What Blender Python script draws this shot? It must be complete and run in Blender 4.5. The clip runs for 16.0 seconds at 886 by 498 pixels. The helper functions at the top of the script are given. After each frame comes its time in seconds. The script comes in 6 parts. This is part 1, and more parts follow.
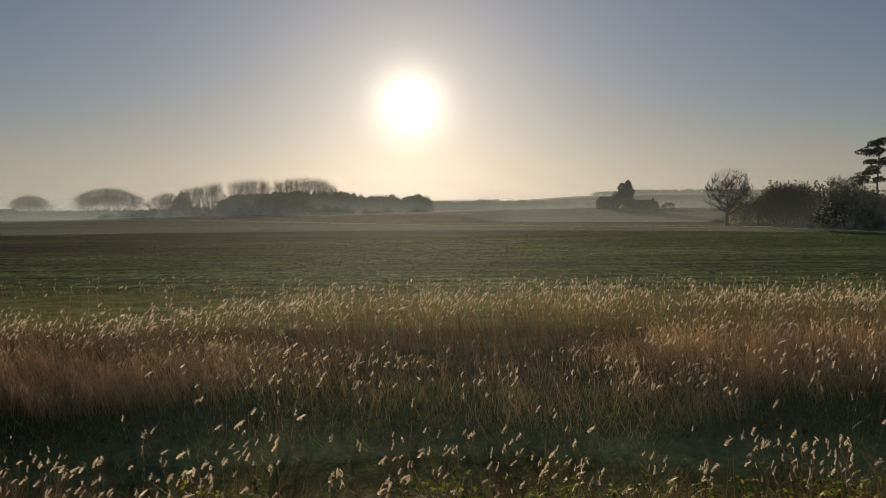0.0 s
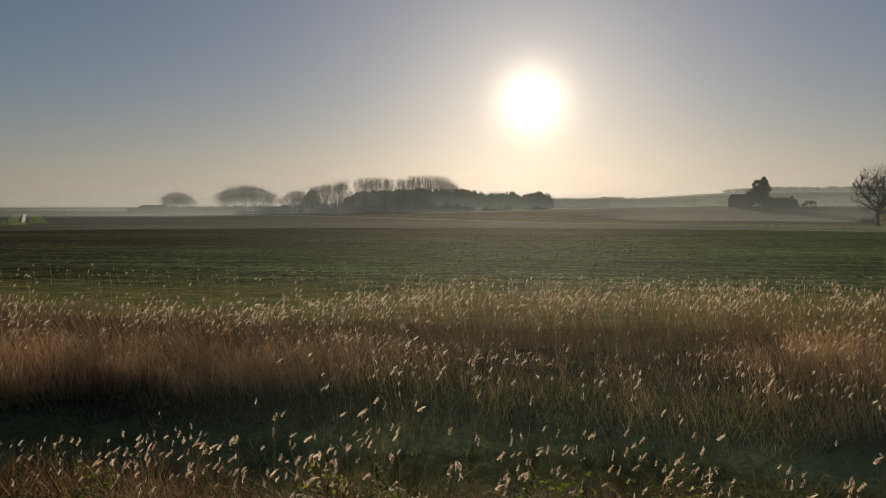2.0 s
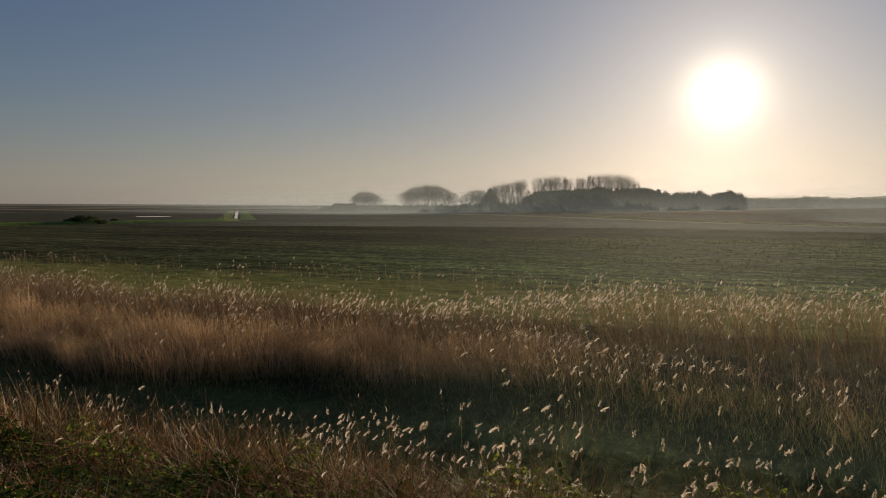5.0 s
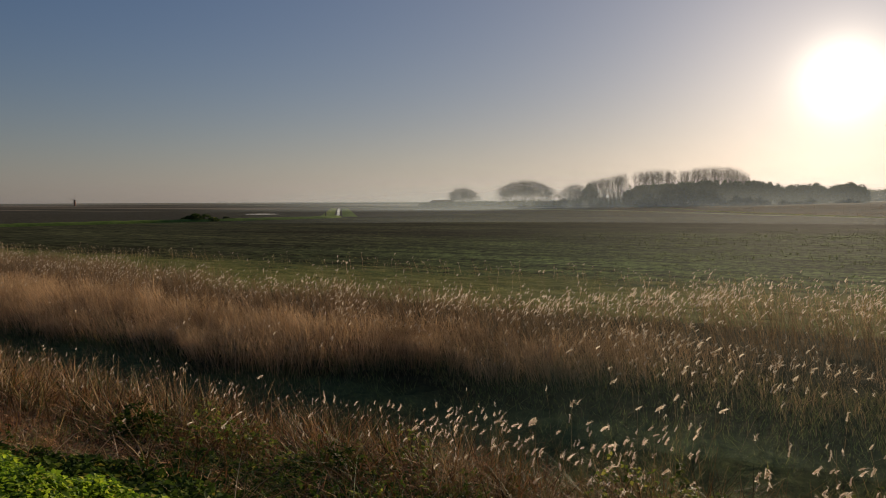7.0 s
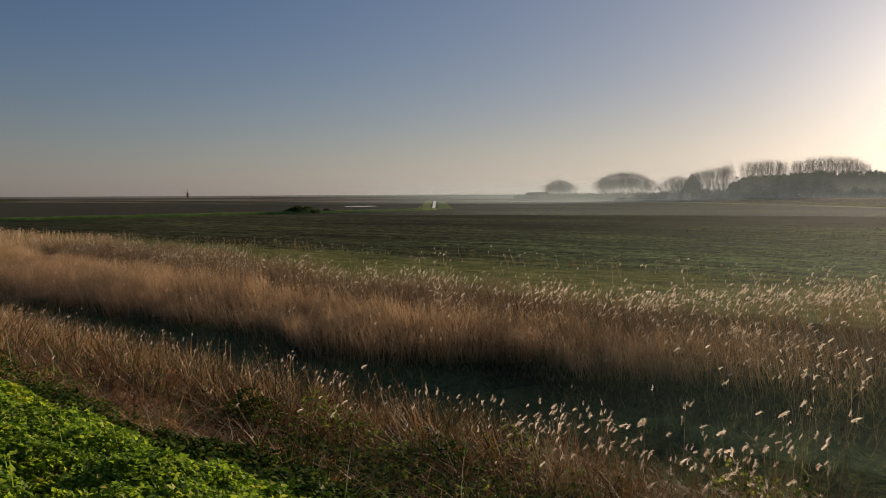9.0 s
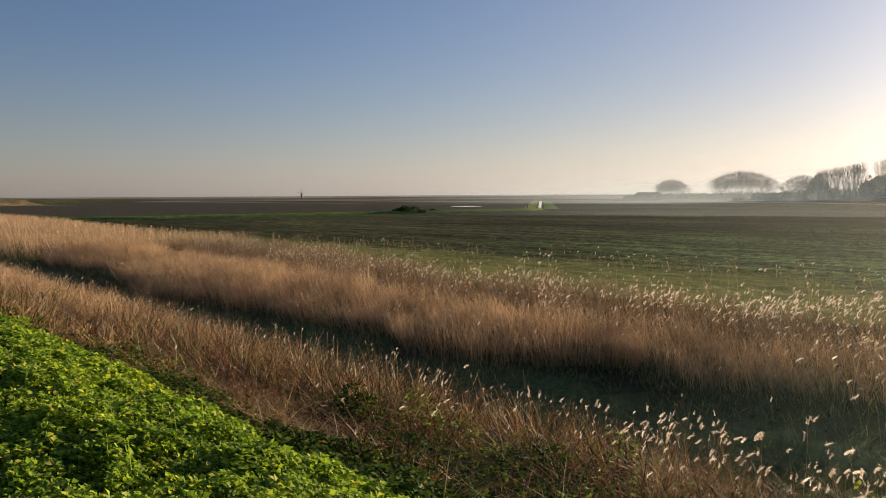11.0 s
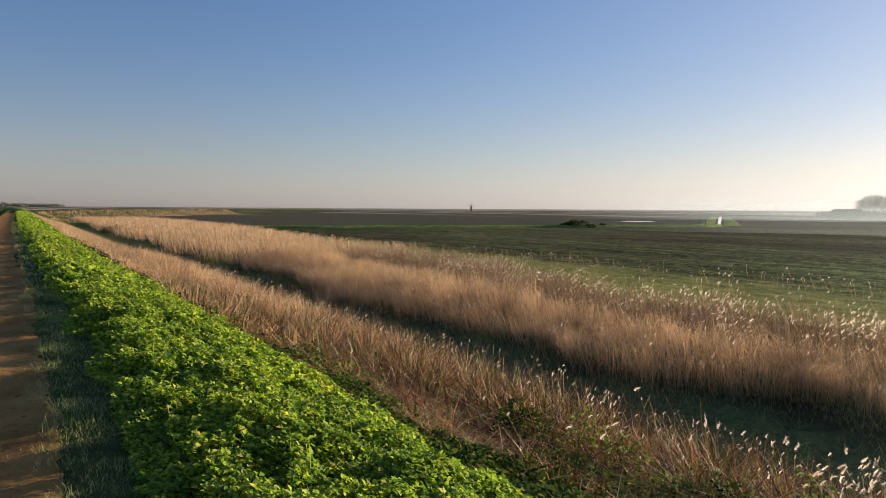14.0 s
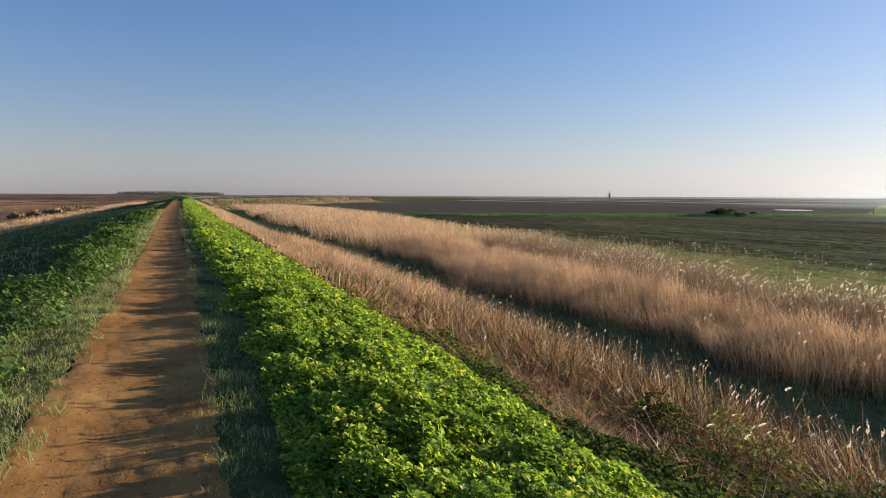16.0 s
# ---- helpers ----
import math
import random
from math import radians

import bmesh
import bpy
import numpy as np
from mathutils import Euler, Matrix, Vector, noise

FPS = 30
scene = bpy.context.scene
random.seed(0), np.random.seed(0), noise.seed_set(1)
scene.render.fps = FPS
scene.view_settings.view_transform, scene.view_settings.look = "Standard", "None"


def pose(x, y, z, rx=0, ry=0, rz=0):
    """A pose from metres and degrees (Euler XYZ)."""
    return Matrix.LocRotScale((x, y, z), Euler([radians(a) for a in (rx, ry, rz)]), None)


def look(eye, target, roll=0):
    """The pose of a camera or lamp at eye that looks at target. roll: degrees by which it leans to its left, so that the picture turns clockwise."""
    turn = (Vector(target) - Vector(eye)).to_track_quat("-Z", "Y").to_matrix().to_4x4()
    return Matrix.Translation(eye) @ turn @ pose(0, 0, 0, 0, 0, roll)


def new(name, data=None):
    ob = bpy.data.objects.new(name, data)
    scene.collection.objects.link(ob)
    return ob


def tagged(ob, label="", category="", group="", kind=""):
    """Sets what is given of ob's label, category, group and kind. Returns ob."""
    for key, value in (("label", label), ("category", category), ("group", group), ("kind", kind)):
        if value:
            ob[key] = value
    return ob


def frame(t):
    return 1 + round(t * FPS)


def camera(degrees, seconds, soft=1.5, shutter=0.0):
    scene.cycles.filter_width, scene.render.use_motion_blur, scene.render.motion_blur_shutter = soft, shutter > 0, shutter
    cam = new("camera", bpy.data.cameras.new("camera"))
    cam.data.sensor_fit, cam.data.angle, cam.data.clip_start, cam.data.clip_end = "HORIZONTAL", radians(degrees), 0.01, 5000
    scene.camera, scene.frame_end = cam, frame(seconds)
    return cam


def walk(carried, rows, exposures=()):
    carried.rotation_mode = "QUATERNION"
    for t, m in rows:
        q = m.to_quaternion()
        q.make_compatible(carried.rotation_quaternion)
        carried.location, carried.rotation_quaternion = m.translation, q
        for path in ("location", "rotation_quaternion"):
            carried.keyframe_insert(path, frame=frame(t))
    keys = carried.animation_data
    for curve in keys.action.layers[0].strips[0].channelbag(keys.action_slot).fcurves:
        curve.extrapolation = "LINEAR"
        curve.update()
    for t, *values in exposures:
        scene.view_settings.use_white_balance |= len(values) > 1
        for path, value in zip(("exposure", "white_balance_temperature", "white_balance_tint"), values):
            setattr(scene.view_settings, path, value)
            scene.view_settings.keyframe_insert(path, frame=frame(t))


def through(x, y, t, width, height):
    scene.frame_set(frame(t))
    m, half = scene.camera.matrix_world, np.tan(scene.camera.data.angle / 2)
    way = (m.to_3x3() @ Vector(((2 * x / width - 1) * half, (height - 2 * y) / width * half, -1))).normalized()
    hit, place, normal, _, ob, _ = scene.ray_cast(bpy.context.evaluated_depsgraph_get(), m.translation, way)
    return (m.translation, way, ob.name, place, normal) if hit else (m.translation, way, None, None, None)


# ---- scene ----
# The camera: it turns where it stands on the crest of the bank, and drifts by a step.
cam = camera(64.2, 16.0, soft=1.0)
PATH = [
    (0, -0.002, -0.001, 1.620, -2.79, -3.19, -0.18),
    (0.5, -0.003, 0.014, 1.603, -0.59, -3.26, -0.03),
    (1, -0.009, 0.024, 1.593, 1.83, -3.36, 0.11),
    (1.5, -0.015, 0.043, 1.594, 4.42, -3.34, 0.12),
    (2, -0.026, 0.026, 1.595, 6.90, -3.40, 0.09),
    (2.5, -0.015, -0.019, 1.600, 9.45, -3.43, 0.27),
    (3, -0.006, -0.087, 1.601, 11.98, -3.46, 0.33),
    (3.5, 0.003, -0.140, 1.609, 14.50, -3.48, 0.45),
    (4, -0.021, -0.195, 1.616, 16.87, -3.49, 0.50),
    (6.5, -0.194, -0.337, 1.611, 27.17, -3.70, -0.06),
    (7, -0.240, -0.354, 1.606, 29.10, -3.85, -0.18),
    (7.5, -0.288, -0.333, 1.602, 31.06, -4.06, -0.38),
    (8, -0.333, -0.318, 1.599, 33.00, -4.22, -0.51),
    (8.5, -0.392, -0.316, 1.597, 34.88, -4.34, -0.46),
    (9, -0.450, -0.315, 1.602, 36.78, -4.44, -0.25),
    (11.5, -0.499, -0.211, 1.591, 47.58, -4.25, -0.29),
    (12, -0.525, -0.198, 1.591, 49.83, -4.06, -0.19),
    (12.5, -0.528, -0.214, 1.598, 52.02, -3.80, -0.03),
    (13, -0.522, -0.220, 1.609, 54.12, -3.52, 0.05),
    (13.5, -0.532, -0.228, 1.612, 56.19, -3.33, 0.31),
    (14, -0.563, -0.224, 1.600, 58.84, -3.32, 0.38),
    (14.5, -0.576, -0.221, 1.600, 61.61, -3.61, 0.58),
    (15, -0.563, -0.209, 1.592, 64.30, -3.79, 0.40),
    (15.5, -0.562, -0.199, 1.593, 67.09, -4.12, 0.43),
    (16, -0.552, -0.209, 1.586, 69.80, -4.36, 0.31),
]


def aimed(x, y, z, yaw, pitch, roll):
    """The camera's pose from its heading to the left of +y, its pitch up and its roll, in degrees."""
    a, p = radians(yaw), radians(pitch)
    way = Vector((-math.sin(a) * math.cos(p), math.cos(a) * math.cos(p), math.sin(p)))
    return look((x, y, z), Vector((x, y, z)) + 4 * way, roll)


EXPOSURES = [(0, -0.52, 8200, 9), (4, -0.5, 8150, 10), (7, -0.33, 8000, 13), (9, -0.17, 7800, 13), (11.5, 0.6, 7900, 14), (13, 0.75, 7700, 13), (16, 1.05, 6800, 13)]
walk(cam, [(t, aimed(*row)) for t, *row in PATH], EXPOSURES)

# ---- light: a low winter sun over the field, and its hazy sky ----
SUN_UP = 8.4
SUN_WAY = Vector((0.003, math.cos(radians(SUN_UP)), math.sin(radians(SUN_UP)))).normalized()
sun = new("sun", bpy.data.lights.new("sun", "SUN"))
sun.data.energy, sun.data.angle, sun.data.color = 5.0, radians(0.6), (1.0, 0.91, 0.78)
sun.matrix_world = look(SUN_WAY * 300, (0, 0, 0))

world = bpy.data.worlds.new("winter_sky")
scene.world = world
world.use_nodes = True
wn, wl = world.node_tree.nodes, world.node_tree.links
wn.clear()
sky = wn.new("ShaderNodeTexSky")
sky.sky_type, sky.sun_disc = "NISHITA", False
sky.sun_elevation, sky.sun_rotation = radians(SUN_UP), 0.0
sky.air_density, sky.dust_density, sky.ozone_density = 1.0, 0.2, 3.2
# The aureole of the sun in the thin mist, and the sun itself.
coord = wn.new("ShaderNodeTexCoord")
unit = wn.new("ShaderNodeVectorMath")
unit.operation = "NORMALIZE"
wl.new(coord.outputs["Generated"], unit.inputs[0])
dot = wn.new("ShaderNodeVectorMath")
dot.operation = "DOT_PRODUCT"
dot.inputs[1].default_value = SUN_WAY
wl.new(unit.outputs[0], dot.inputs[0])


def wmath(op, a, b=None):
    n = wn.new("ShaderNodeMath")
    n.operation = op
    for k, v in enumerate((a, b)):
        if v is None:
            continue
        if isinstance(v, (int, float)):
            n.inputs[k].default_value = v
        else:
            wl.new(v, n.inputs[k])
    return n.outputs[0]


angle = wmath("ARCCOSINE", wmath("MINIMUM", dot.outputs["Value"], 0.9999999))


def lobe(width, power, strength):
    """A ring of light round the sun that fades over width degrees."""
    r = wmath("DIVIDE", angle, radians(width))
    return wmath("MULTIPLY", wmath("EXPONENT", wmath("MULTIPLY", wmath("POWER", r, power), -1.0)), strength)


def glow(value, colour, before):
    c = wn.new("ShaderNodeVectorMath")
    c.operation = "SCALE"
    c.inputs[0].default_value = colour
    wl.new(value, c.inputs["Scale"])
    s = wn.new("ShaderNodeVectorMath")
    s.operation = "ADD"
    wl.new(before, s.inputs[0])
    wl.new(c.outputs[0], s.inputs[1])
    return s.outputs[0]


base = wn.new("ShaderNodeVectorMath")
base.operation = "SCALE"
base.inputs["Scale"].default_value = 0.075
tint = wn.new("ShaderNodeVectorMath")
tint.operation = "MULTIPLY"
# the air away from the sun is clearer and bluer
wide_of = wn.new("ShaderNodeMapRange")
wide_of.interpolation_type = "SMOOTHSTEP"
wide_of.inputs["From Min"].default_value, wide_of.inputs["From Max"].default_value = radians(18), radians(68)
wl.new(angle, wide_of.inputs["Value"])
clear_air = wn.new("ShaderNodeMix")
clear_air.data_type = "RGBA"
clear_air.inputs[6].default_value, clear_air.inputs[7].default_value = (1.06, 1.01, 1.21, 1), (0.87, 1.05, 1.38, 1)
wl.new(wide_of.outputs[0], clear_air.inputs[0])
wl.new(clear_air.outputs[2], tint.inputs[1])
wl.new(sky.outputs[0], tint.inputs[0])
wl.new(tint.outputs[0], base.inputs[0])
# haze takes the colour out of the lowest sky
up = wn.new("ShaderNodeSeparateXYZ")
wl.new(unit.outputs[0], up.inputs[0])
veil = wmath("MULTIPLY", wmath("EXPONENT", wmath("MULTIPLY", wmath("MAXIMUM", up.outputs["Z"], 0.0), -1.0 / math.sin(radians(7)))), 0.85)
grey = wn.new("ShaderNodeRGBToBW")
wl.new(base.outputs[0], grey.inputs[0])
pale = wn.new("ShaderNodeVectorMath")
pale.operation = "SCALE"
pale.inputs[0].default_value = (1.02, 0.97, 1.07)
wl.new(grey.outputs[0], pale.inputs["Scale"])
hazed = wn.new("ShaderNodeMix")
hazed.data_type = "RGBA"
wl.new(veil, hazed.inputs[0])
wl.new(base.outputs[0], hazed.inputs[6])
wl.new(pale.outputs[0], hazed.inputs[7])
total = glow(lobe(2.1, 1.7, 1.5), (1.0, 0.98, 0.92), hazed.outputs[2])
total = glow(lobe(5.9, 1.0, 0.6), (1.0, 0.95, 0.83), total)
total = glow(lobe(32.0, 1.5, 0.13), (1.0, 0.89, 0.66), total)
back = wn.new("ShaderNodeBackground")
wl.new(total, back.inputs["Color"])
out = wn.new("ShaderNodeOutputWorld")
wl.new(back.outputs[0], out.inputs["Surface"])

# ---- materials ----
def material(name, roughness=0.85):
    m = bpy.data.materials.new(name)
    m.use_nodes = True
    n = m.node_tree.nodes
    b = n["Principled BSDF"]
    b.inputs["Roughness"].default_value = roughness
    b.inputs["Specular IOR Level"].default_value = 0.25
    return m, n, m.node_tree.links, b


def noise_node(n, l, scale, detail=4.0, rough=0.55, stretch=None, kind="Object", turn=0.0):
    c = n.new("ShaderNodeTexCoord")
    src = c.outputs[kind]
    if stretch or turn:
        mp = n.new("ShaderNodeMapping")
        mp.inputs["Scale"].default_value = stretch or (1, 1, 1)
        mp.inputs["Rotation"].default_value = (0, 0, radians(turn))
        l.new(src, mp.inputs["Vector"])
        src = mp.outputs[0]
    t = n.new("ShaderNodeTexNoise")
    t.inputs["Scale"].default_value, t.inputs["Detail"].default_value, t.inputs["Roughness"].default_value = scale, detail, rough
    l.new(src, t.inputs["Vector"])
    return t.outputs["Fac"]


def ramp(n, l, fac, stops):
    r = n.new("ShaderNodeValToRGB")
    while len(r.color_ramp.elements) < len(stops):
        r.color_ramp.elements.new(0.5)
    for e, (p, c) in zip(r.color_ramp.elements, stops):
        e.position, e.color = p, (*c, 1) if len(c) == 3 else c
    l.new(fac, r.inputs[0])
    return r.outputs[0]


def mixed(n, l, fac, a, b, blend="MIX"):
    x = n.new("ShaderNodeMix")
    x.data_type, x.blend_type = "RGBA", blend
    for sock, v in ((x.inputs[0], fac), (x.inputs[6], a), (x.inputs[7], b)):
        if isinstance(v, (int, float)):
            sock.default_value = v
        elif isinstance(v, tuple):
            sock.default_value = (*v, 1)
        else:
            l.new(v, sock)
    return x.outputs[2]


def bump(n, l, b, height, strength, distance):
    k = n.new("ShaderNodeBump")
    k.inputs["Strength"].default_value, k.inputs["Distance"].default_value = strength, distance
    l.new(height, k.inputs["Height"])
    l.new(k.outputs[0], b.inputs["Normal"])


def calc(n, l, op, a, b=None, c=None):
    m = n.new("ShaderNodeMath")
    m.operation = op
    for k, v in enumerate((a, b, c)):
        if v is None:
            continue
        if isinstance(v, (int, float)):
            m.inputs[k].default_value = v
        else:
            l.new(v, m.inputs[k])
    return m.outputs[0]


def step(n, l, value, low, high):
    """0 below low, 1 above high, smooth between."""
    m = n.new("ShaderNodeMapRange")
    m.interpolation_type = "SMOOTHSTEP"
    m.inputs["From Min"].default_value, m.inputs["From Max"].default_value = low, high
    l.new(value, m.inputs["Value"])
    return m.outputs[0]


def foliage(name, stops, through=0.5, patch=0.6, roughness=0.6, gloss=0.25, pass_tint=(1.15, 1.1, 0.9), patches=((0.72, 0.7, 0.68), (1.12, 1.1, 1.05))):
    """Thin plant matter: each blade or leaf takes its own tone, patches shift it, and light passes through it."""
    m, n, l, b = material(name, roughness)
    b.inputs["Specular IOR Level"].default_value = gloss
    g = n.new("ShaderNodeNewGeometry")
    own = ramp(n, l, g.outputs["Random Per Island"], stops)
    wide = noise_node(n, l, patch, 3.0)
    tone = ramp(n, l, wide, [(0.28 + 0.44 * k / (len(patches) - 1), c) for k, c in enumerate(patches)])
    colour = mixed(n, l, 1.0, own, tone, "MULTIPLY")
    l.new(colour, b.inputs["Base Color"])
    tr = n.new("ShaderNodeBsdfTranslucent")
    l.new(mixed(n, l, 1.0, colour, pass_tint, "MULTIPLY"), tr.inputs["Color"])
    mx = n.new("ShaderNodeMixShader")
    mx.inputs[0].default_value = through
    l.new(b.outputs[0], mx.inputs[1])
    l.new(tr.outputs[0], mx.inputs[2])
    l.new(mx.outputs[0], n["Material Output"].inputs["Surface"])
    return m


REED = foliage("dry_reed", [(0.0, (0.34, 0.225, 0.13)), (0.4, (0.55, 0.365, 0.212)), (0.8, (0.72, 0.5, 0.31)), (1.0, (0.78, 0.61, 0.42))], 0.4, 0.75, pass_tint=(1.05, 1.0, 0.88), patches=((0.48, 0.45, 0.42), (0.95, 0.92, 0.88), (1.4, 1.34, 1.28)))
# russet of the rear reeds, darkened in colour because their stems stand in shade
DARKREED = foliage("russet_shade_reed", [(0.0, (0.13, 0.085, 0.05)), (0.5, (0.28, 0.18, 0.105)), (1.0, (0.46, 0.32, 0.2))], 0.25, 0.6)
PLUME = foliage("reed_plume", [(0.0, (0.45, 0.37, 0.28)), (0.5, (0.71, 0.62, 0.5)), (1.0, (0.86, 0.79, 0.68))], 0.72, pass_tint=(1.03, 1.0, 0.97), patches=((0.85, 0.84, 0.82), (1.06, 1.05, 1.04)))
DEAD = foliage("dead_grass", [(0.0, (0.05, 0.028, 0.015)), (0.35, (0.19, 0.088, 0.036)), (0.6, (0.47, 0.25, 0.1)), (0.82, (0.84, 0.58, 0.31)), (0.85, (0.15, 0.2, 0.055)), (1.0, (0.13, 0.18, 0.05))], 0.07, 0.9, patches=((0.4, 0.4, 0.34), (1.1, 0.9, 0.75), (0.5, 0.62, 0.38), (1.35, 1.25, 1.05)))
LEAF = foliage("fresh_leaf", [(0.0, (0.05, 0.1, 0.02)), (0.3, (0.15, 0.245, 0.04)), (0.6, (0.29, 0.385, 0.056)), (0.94, (0.47, 0.53, 0.085)), (1.0, (0.6, 0.46, 0.13))], 0.45, 1.2, 0.6, 0.14, (1.2, 1.3, 0.75), patches=((0.75, 0.8, 0.8), (1.05, 1.07, 1.05), (1.4, 1.2, 0.98)))
# darker copy of the fresh leaf: the seaward shade is put into its colour
SEALEAF = foliage("leaf_darkened_for_shade", [(0.0, (0.04, 0.085, 0.022)), (0.5, (0.1, 0.175, 0.045)), (0.95, (0.19, 0.28, 0.07)), (1.0, (0.4, 0.42, 0.2))], 0.45, 0.8, 0.6, 0.14, (1.3, 1.35, 0.8))
VERGE = foliage("verge_grass", [(0.0, (0.09, 0.13, 0.04)), (0.5, (0.27, 0.335, 0.115)), (0.85, (0.5, 0.5, 0.24)), (1.0, (0.66, 0.57, 0.37))], 0.44, 3.0, patches=((0.5, 0.55, 0.5), (1.0, 1.0, 0.9), (1.4, 1.3, 1.1)))
GRASS = foliage("winter_grass", [(0.0, (0.08, 0.14, 0.035)), (0.6, (0.16, 0.26, 0.065)), (1.0, (0.32, 0.32, 0.13))], 0.4)
# dark green leaf, taken lower still for the shade behind the green band
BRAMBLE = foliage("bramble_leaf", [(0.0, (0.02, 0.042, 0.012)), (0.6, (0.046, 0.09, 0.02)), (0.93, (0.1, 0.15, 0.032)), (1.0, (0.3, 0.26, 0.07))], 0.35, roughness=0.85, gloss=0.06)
TANGLE = foliage("dead_tangle", [(0.0, (0.05, 0.026, 0.013)), (0.5, (0.27, 0.125, 0.05)), (0.88, (0.64, 0.34, 0.14)), (1.0, (0.82, 0.6, 0.36))], 0.08, 0.9, patches=((0.5, 0.5, 0.5), (1.2, 0.95, 0.8), (0.7, 0.7, 0.65), (1.3, 1.2, 1.1)))
CROP = foliage("field_crop", [(0.0, (0.06, 0.075, 0.03)), (0.6, (0.13, 0.165, 0.055)), (1.0, (0.27, 0.28, 0.12))], 0.5, 0.05, pass_tint=(0.95, 1.1, 0.9))
MEADOW = foliage("meadow_grass", [(0.0, (0.1, 0.12, 0.04)), (0.5, (0.23, 0.25, 0.08)), (0.85, (0.39, 0.355, 0.145)), (1.0, (0.52, 0.43, 0.23))], 0.48, 0.25, patches=((0.5, 0.55, 0.5), (1.0, 0.98, 0.9), (1.3, 1.2, 1.0)))
WET = foliage("wet_ditch_grass", [(0.0, (0.11, 0.16, 0.055)), (0.6, (0.23, 0.3, 0.1)), (1.0, (0.42, 0.4, 0.18))], 0.5, 0.5)
SEDGE = foliage("foot_shade_sedge", [(0.0, (0.11, 0.12, 0.06)), (0.5, (0.21, 0.2, 0.1)), (0.75, (0.34, 0.26, 0.155)), (1.0, (0.48, 0.35, 0.22))], 0.4, 0.8)
STRAW = foliage("straw_stems", [(0.0, (0.3, 0.19, 0.1)), (0.6, (0.6, 0.43, 0.25)), (1.0, (0.82, 0.68, 0.46))], 0.15, 0.9)
SCRUB = foliage("brown_scrub", [(0.0, (0.2, 0.15, 0.09)), (0.6, (0.34, 0.26, 0.16)), (1.0, (0.48, 0.38, 0.24))], 0.4)
RUSSET = foliage("russet_stems", [(0.0, (0.14, 0.1, 0.05)), (0.5, (0.29, 0.2, 0.1)), (0.85, (0.43, 0.31, 0.17)), (1.0, (0.58, 0.46, 0.28))], 0.25, 0.7)
NETTLE = foliage("nettle_leaf", [(0.0, (0.06, 0.1, 0.02)), (0.6, (0.16, 0.22, 0.045)), (1.0, (0.34, 0.34, 0.09))], 0.5, 1.0)
HEDGE = foliage("winter_hedge", [(0.0, (0.12, 0.125, 0.075)), (0.6, (0.24, 0.225, 0.14)), (1.0, (0.34, 0.31, 0.2))], 0.45)
NEEDLE = foliage("pine_foliage", [(0.0, (0.03, 0.045, 0.02)), (1.0, (0.07, 0.095, 0.04))], 0.25)
MARSH = foliage("saltmarsh_growth", [(0.0, (0.16, 0.09, 0.045)), (0.6, (0.3, 0.19, 0.1)), (1.0, (0.46, 0.34, 0.2))], 0.35)


def bark(name, low, high):
    m, n, l, b = material(name, 0.9)
    l.new(ramp(n, l, noise_node(n, l, 3.0, 5.0, 0.6, (4, 4, 1)), [(0.3, low), (0.7, high)]), b.inputs["Base Color"])
    bump(n, l, b, noise_node(n, l, 6.0, 4.0, 0.6, (5, 5, 1)), 0.6, 0.03)
    return m


BARK = bark("winter_bark", (0.07, 0.055, 0.04), (0.16, 0.13, 0.1))
STEM = bark("weathered_wood", (0.10, 0.085, 0.07), (0.2, 0.17, 0.14))


def plain(name, low, high, scale=2.0, roughness=0.85, relief=0.3):
    m, n, l, b = material(name, roughness)
    l.new(ramp(n, l, noise_node(n, l, scale, 5.0), [(0.3, low), (0.7, high)]), b.inputs["Base Color"])
    bump(n, l, b, noise_node(n, l, scale * 6, 3.0), relief, 0.03)
    return m


BRICK = plain("red_brick_wall", (0.22, 0.10, 0.07), (0.32, 0.16, 0.11))
TILE = plain("pantile_roof", (0.13, 0.07, 0.05), (0.22, 0.11, 0.08), 1.5)
WHITE = plain("white_paint", (0.6, 0.58, 0.55), (0.78, 0.76, 0.72), 1.0)
BOARD = plain("tarred_boards", (0.03, 0.03, 0.03), (0.07, 0.065, 0.06))
GLASS, _, _, gb = material("window_glass", 0.08)
gb.inputs["Base Color"].default_value, gb.inputs["Specular IOR Level"].default_value = (0.03, 0.035, 0.04, 1), 0.6

# Water, still, with a trace of ripple.
WATER, n, l, b = material("still_water", 0.04)
b.inputs["Base Color"].default_value, b.inputs["Specular IOR Level"].default_value = (0.02, 0.025, 0.025, 1), 0.5
b.inputs["IOR"].default_value = 1.33
bump(n, l, b, noise_node(n, l, 0.8, 2.0), 0.05, 0.02)

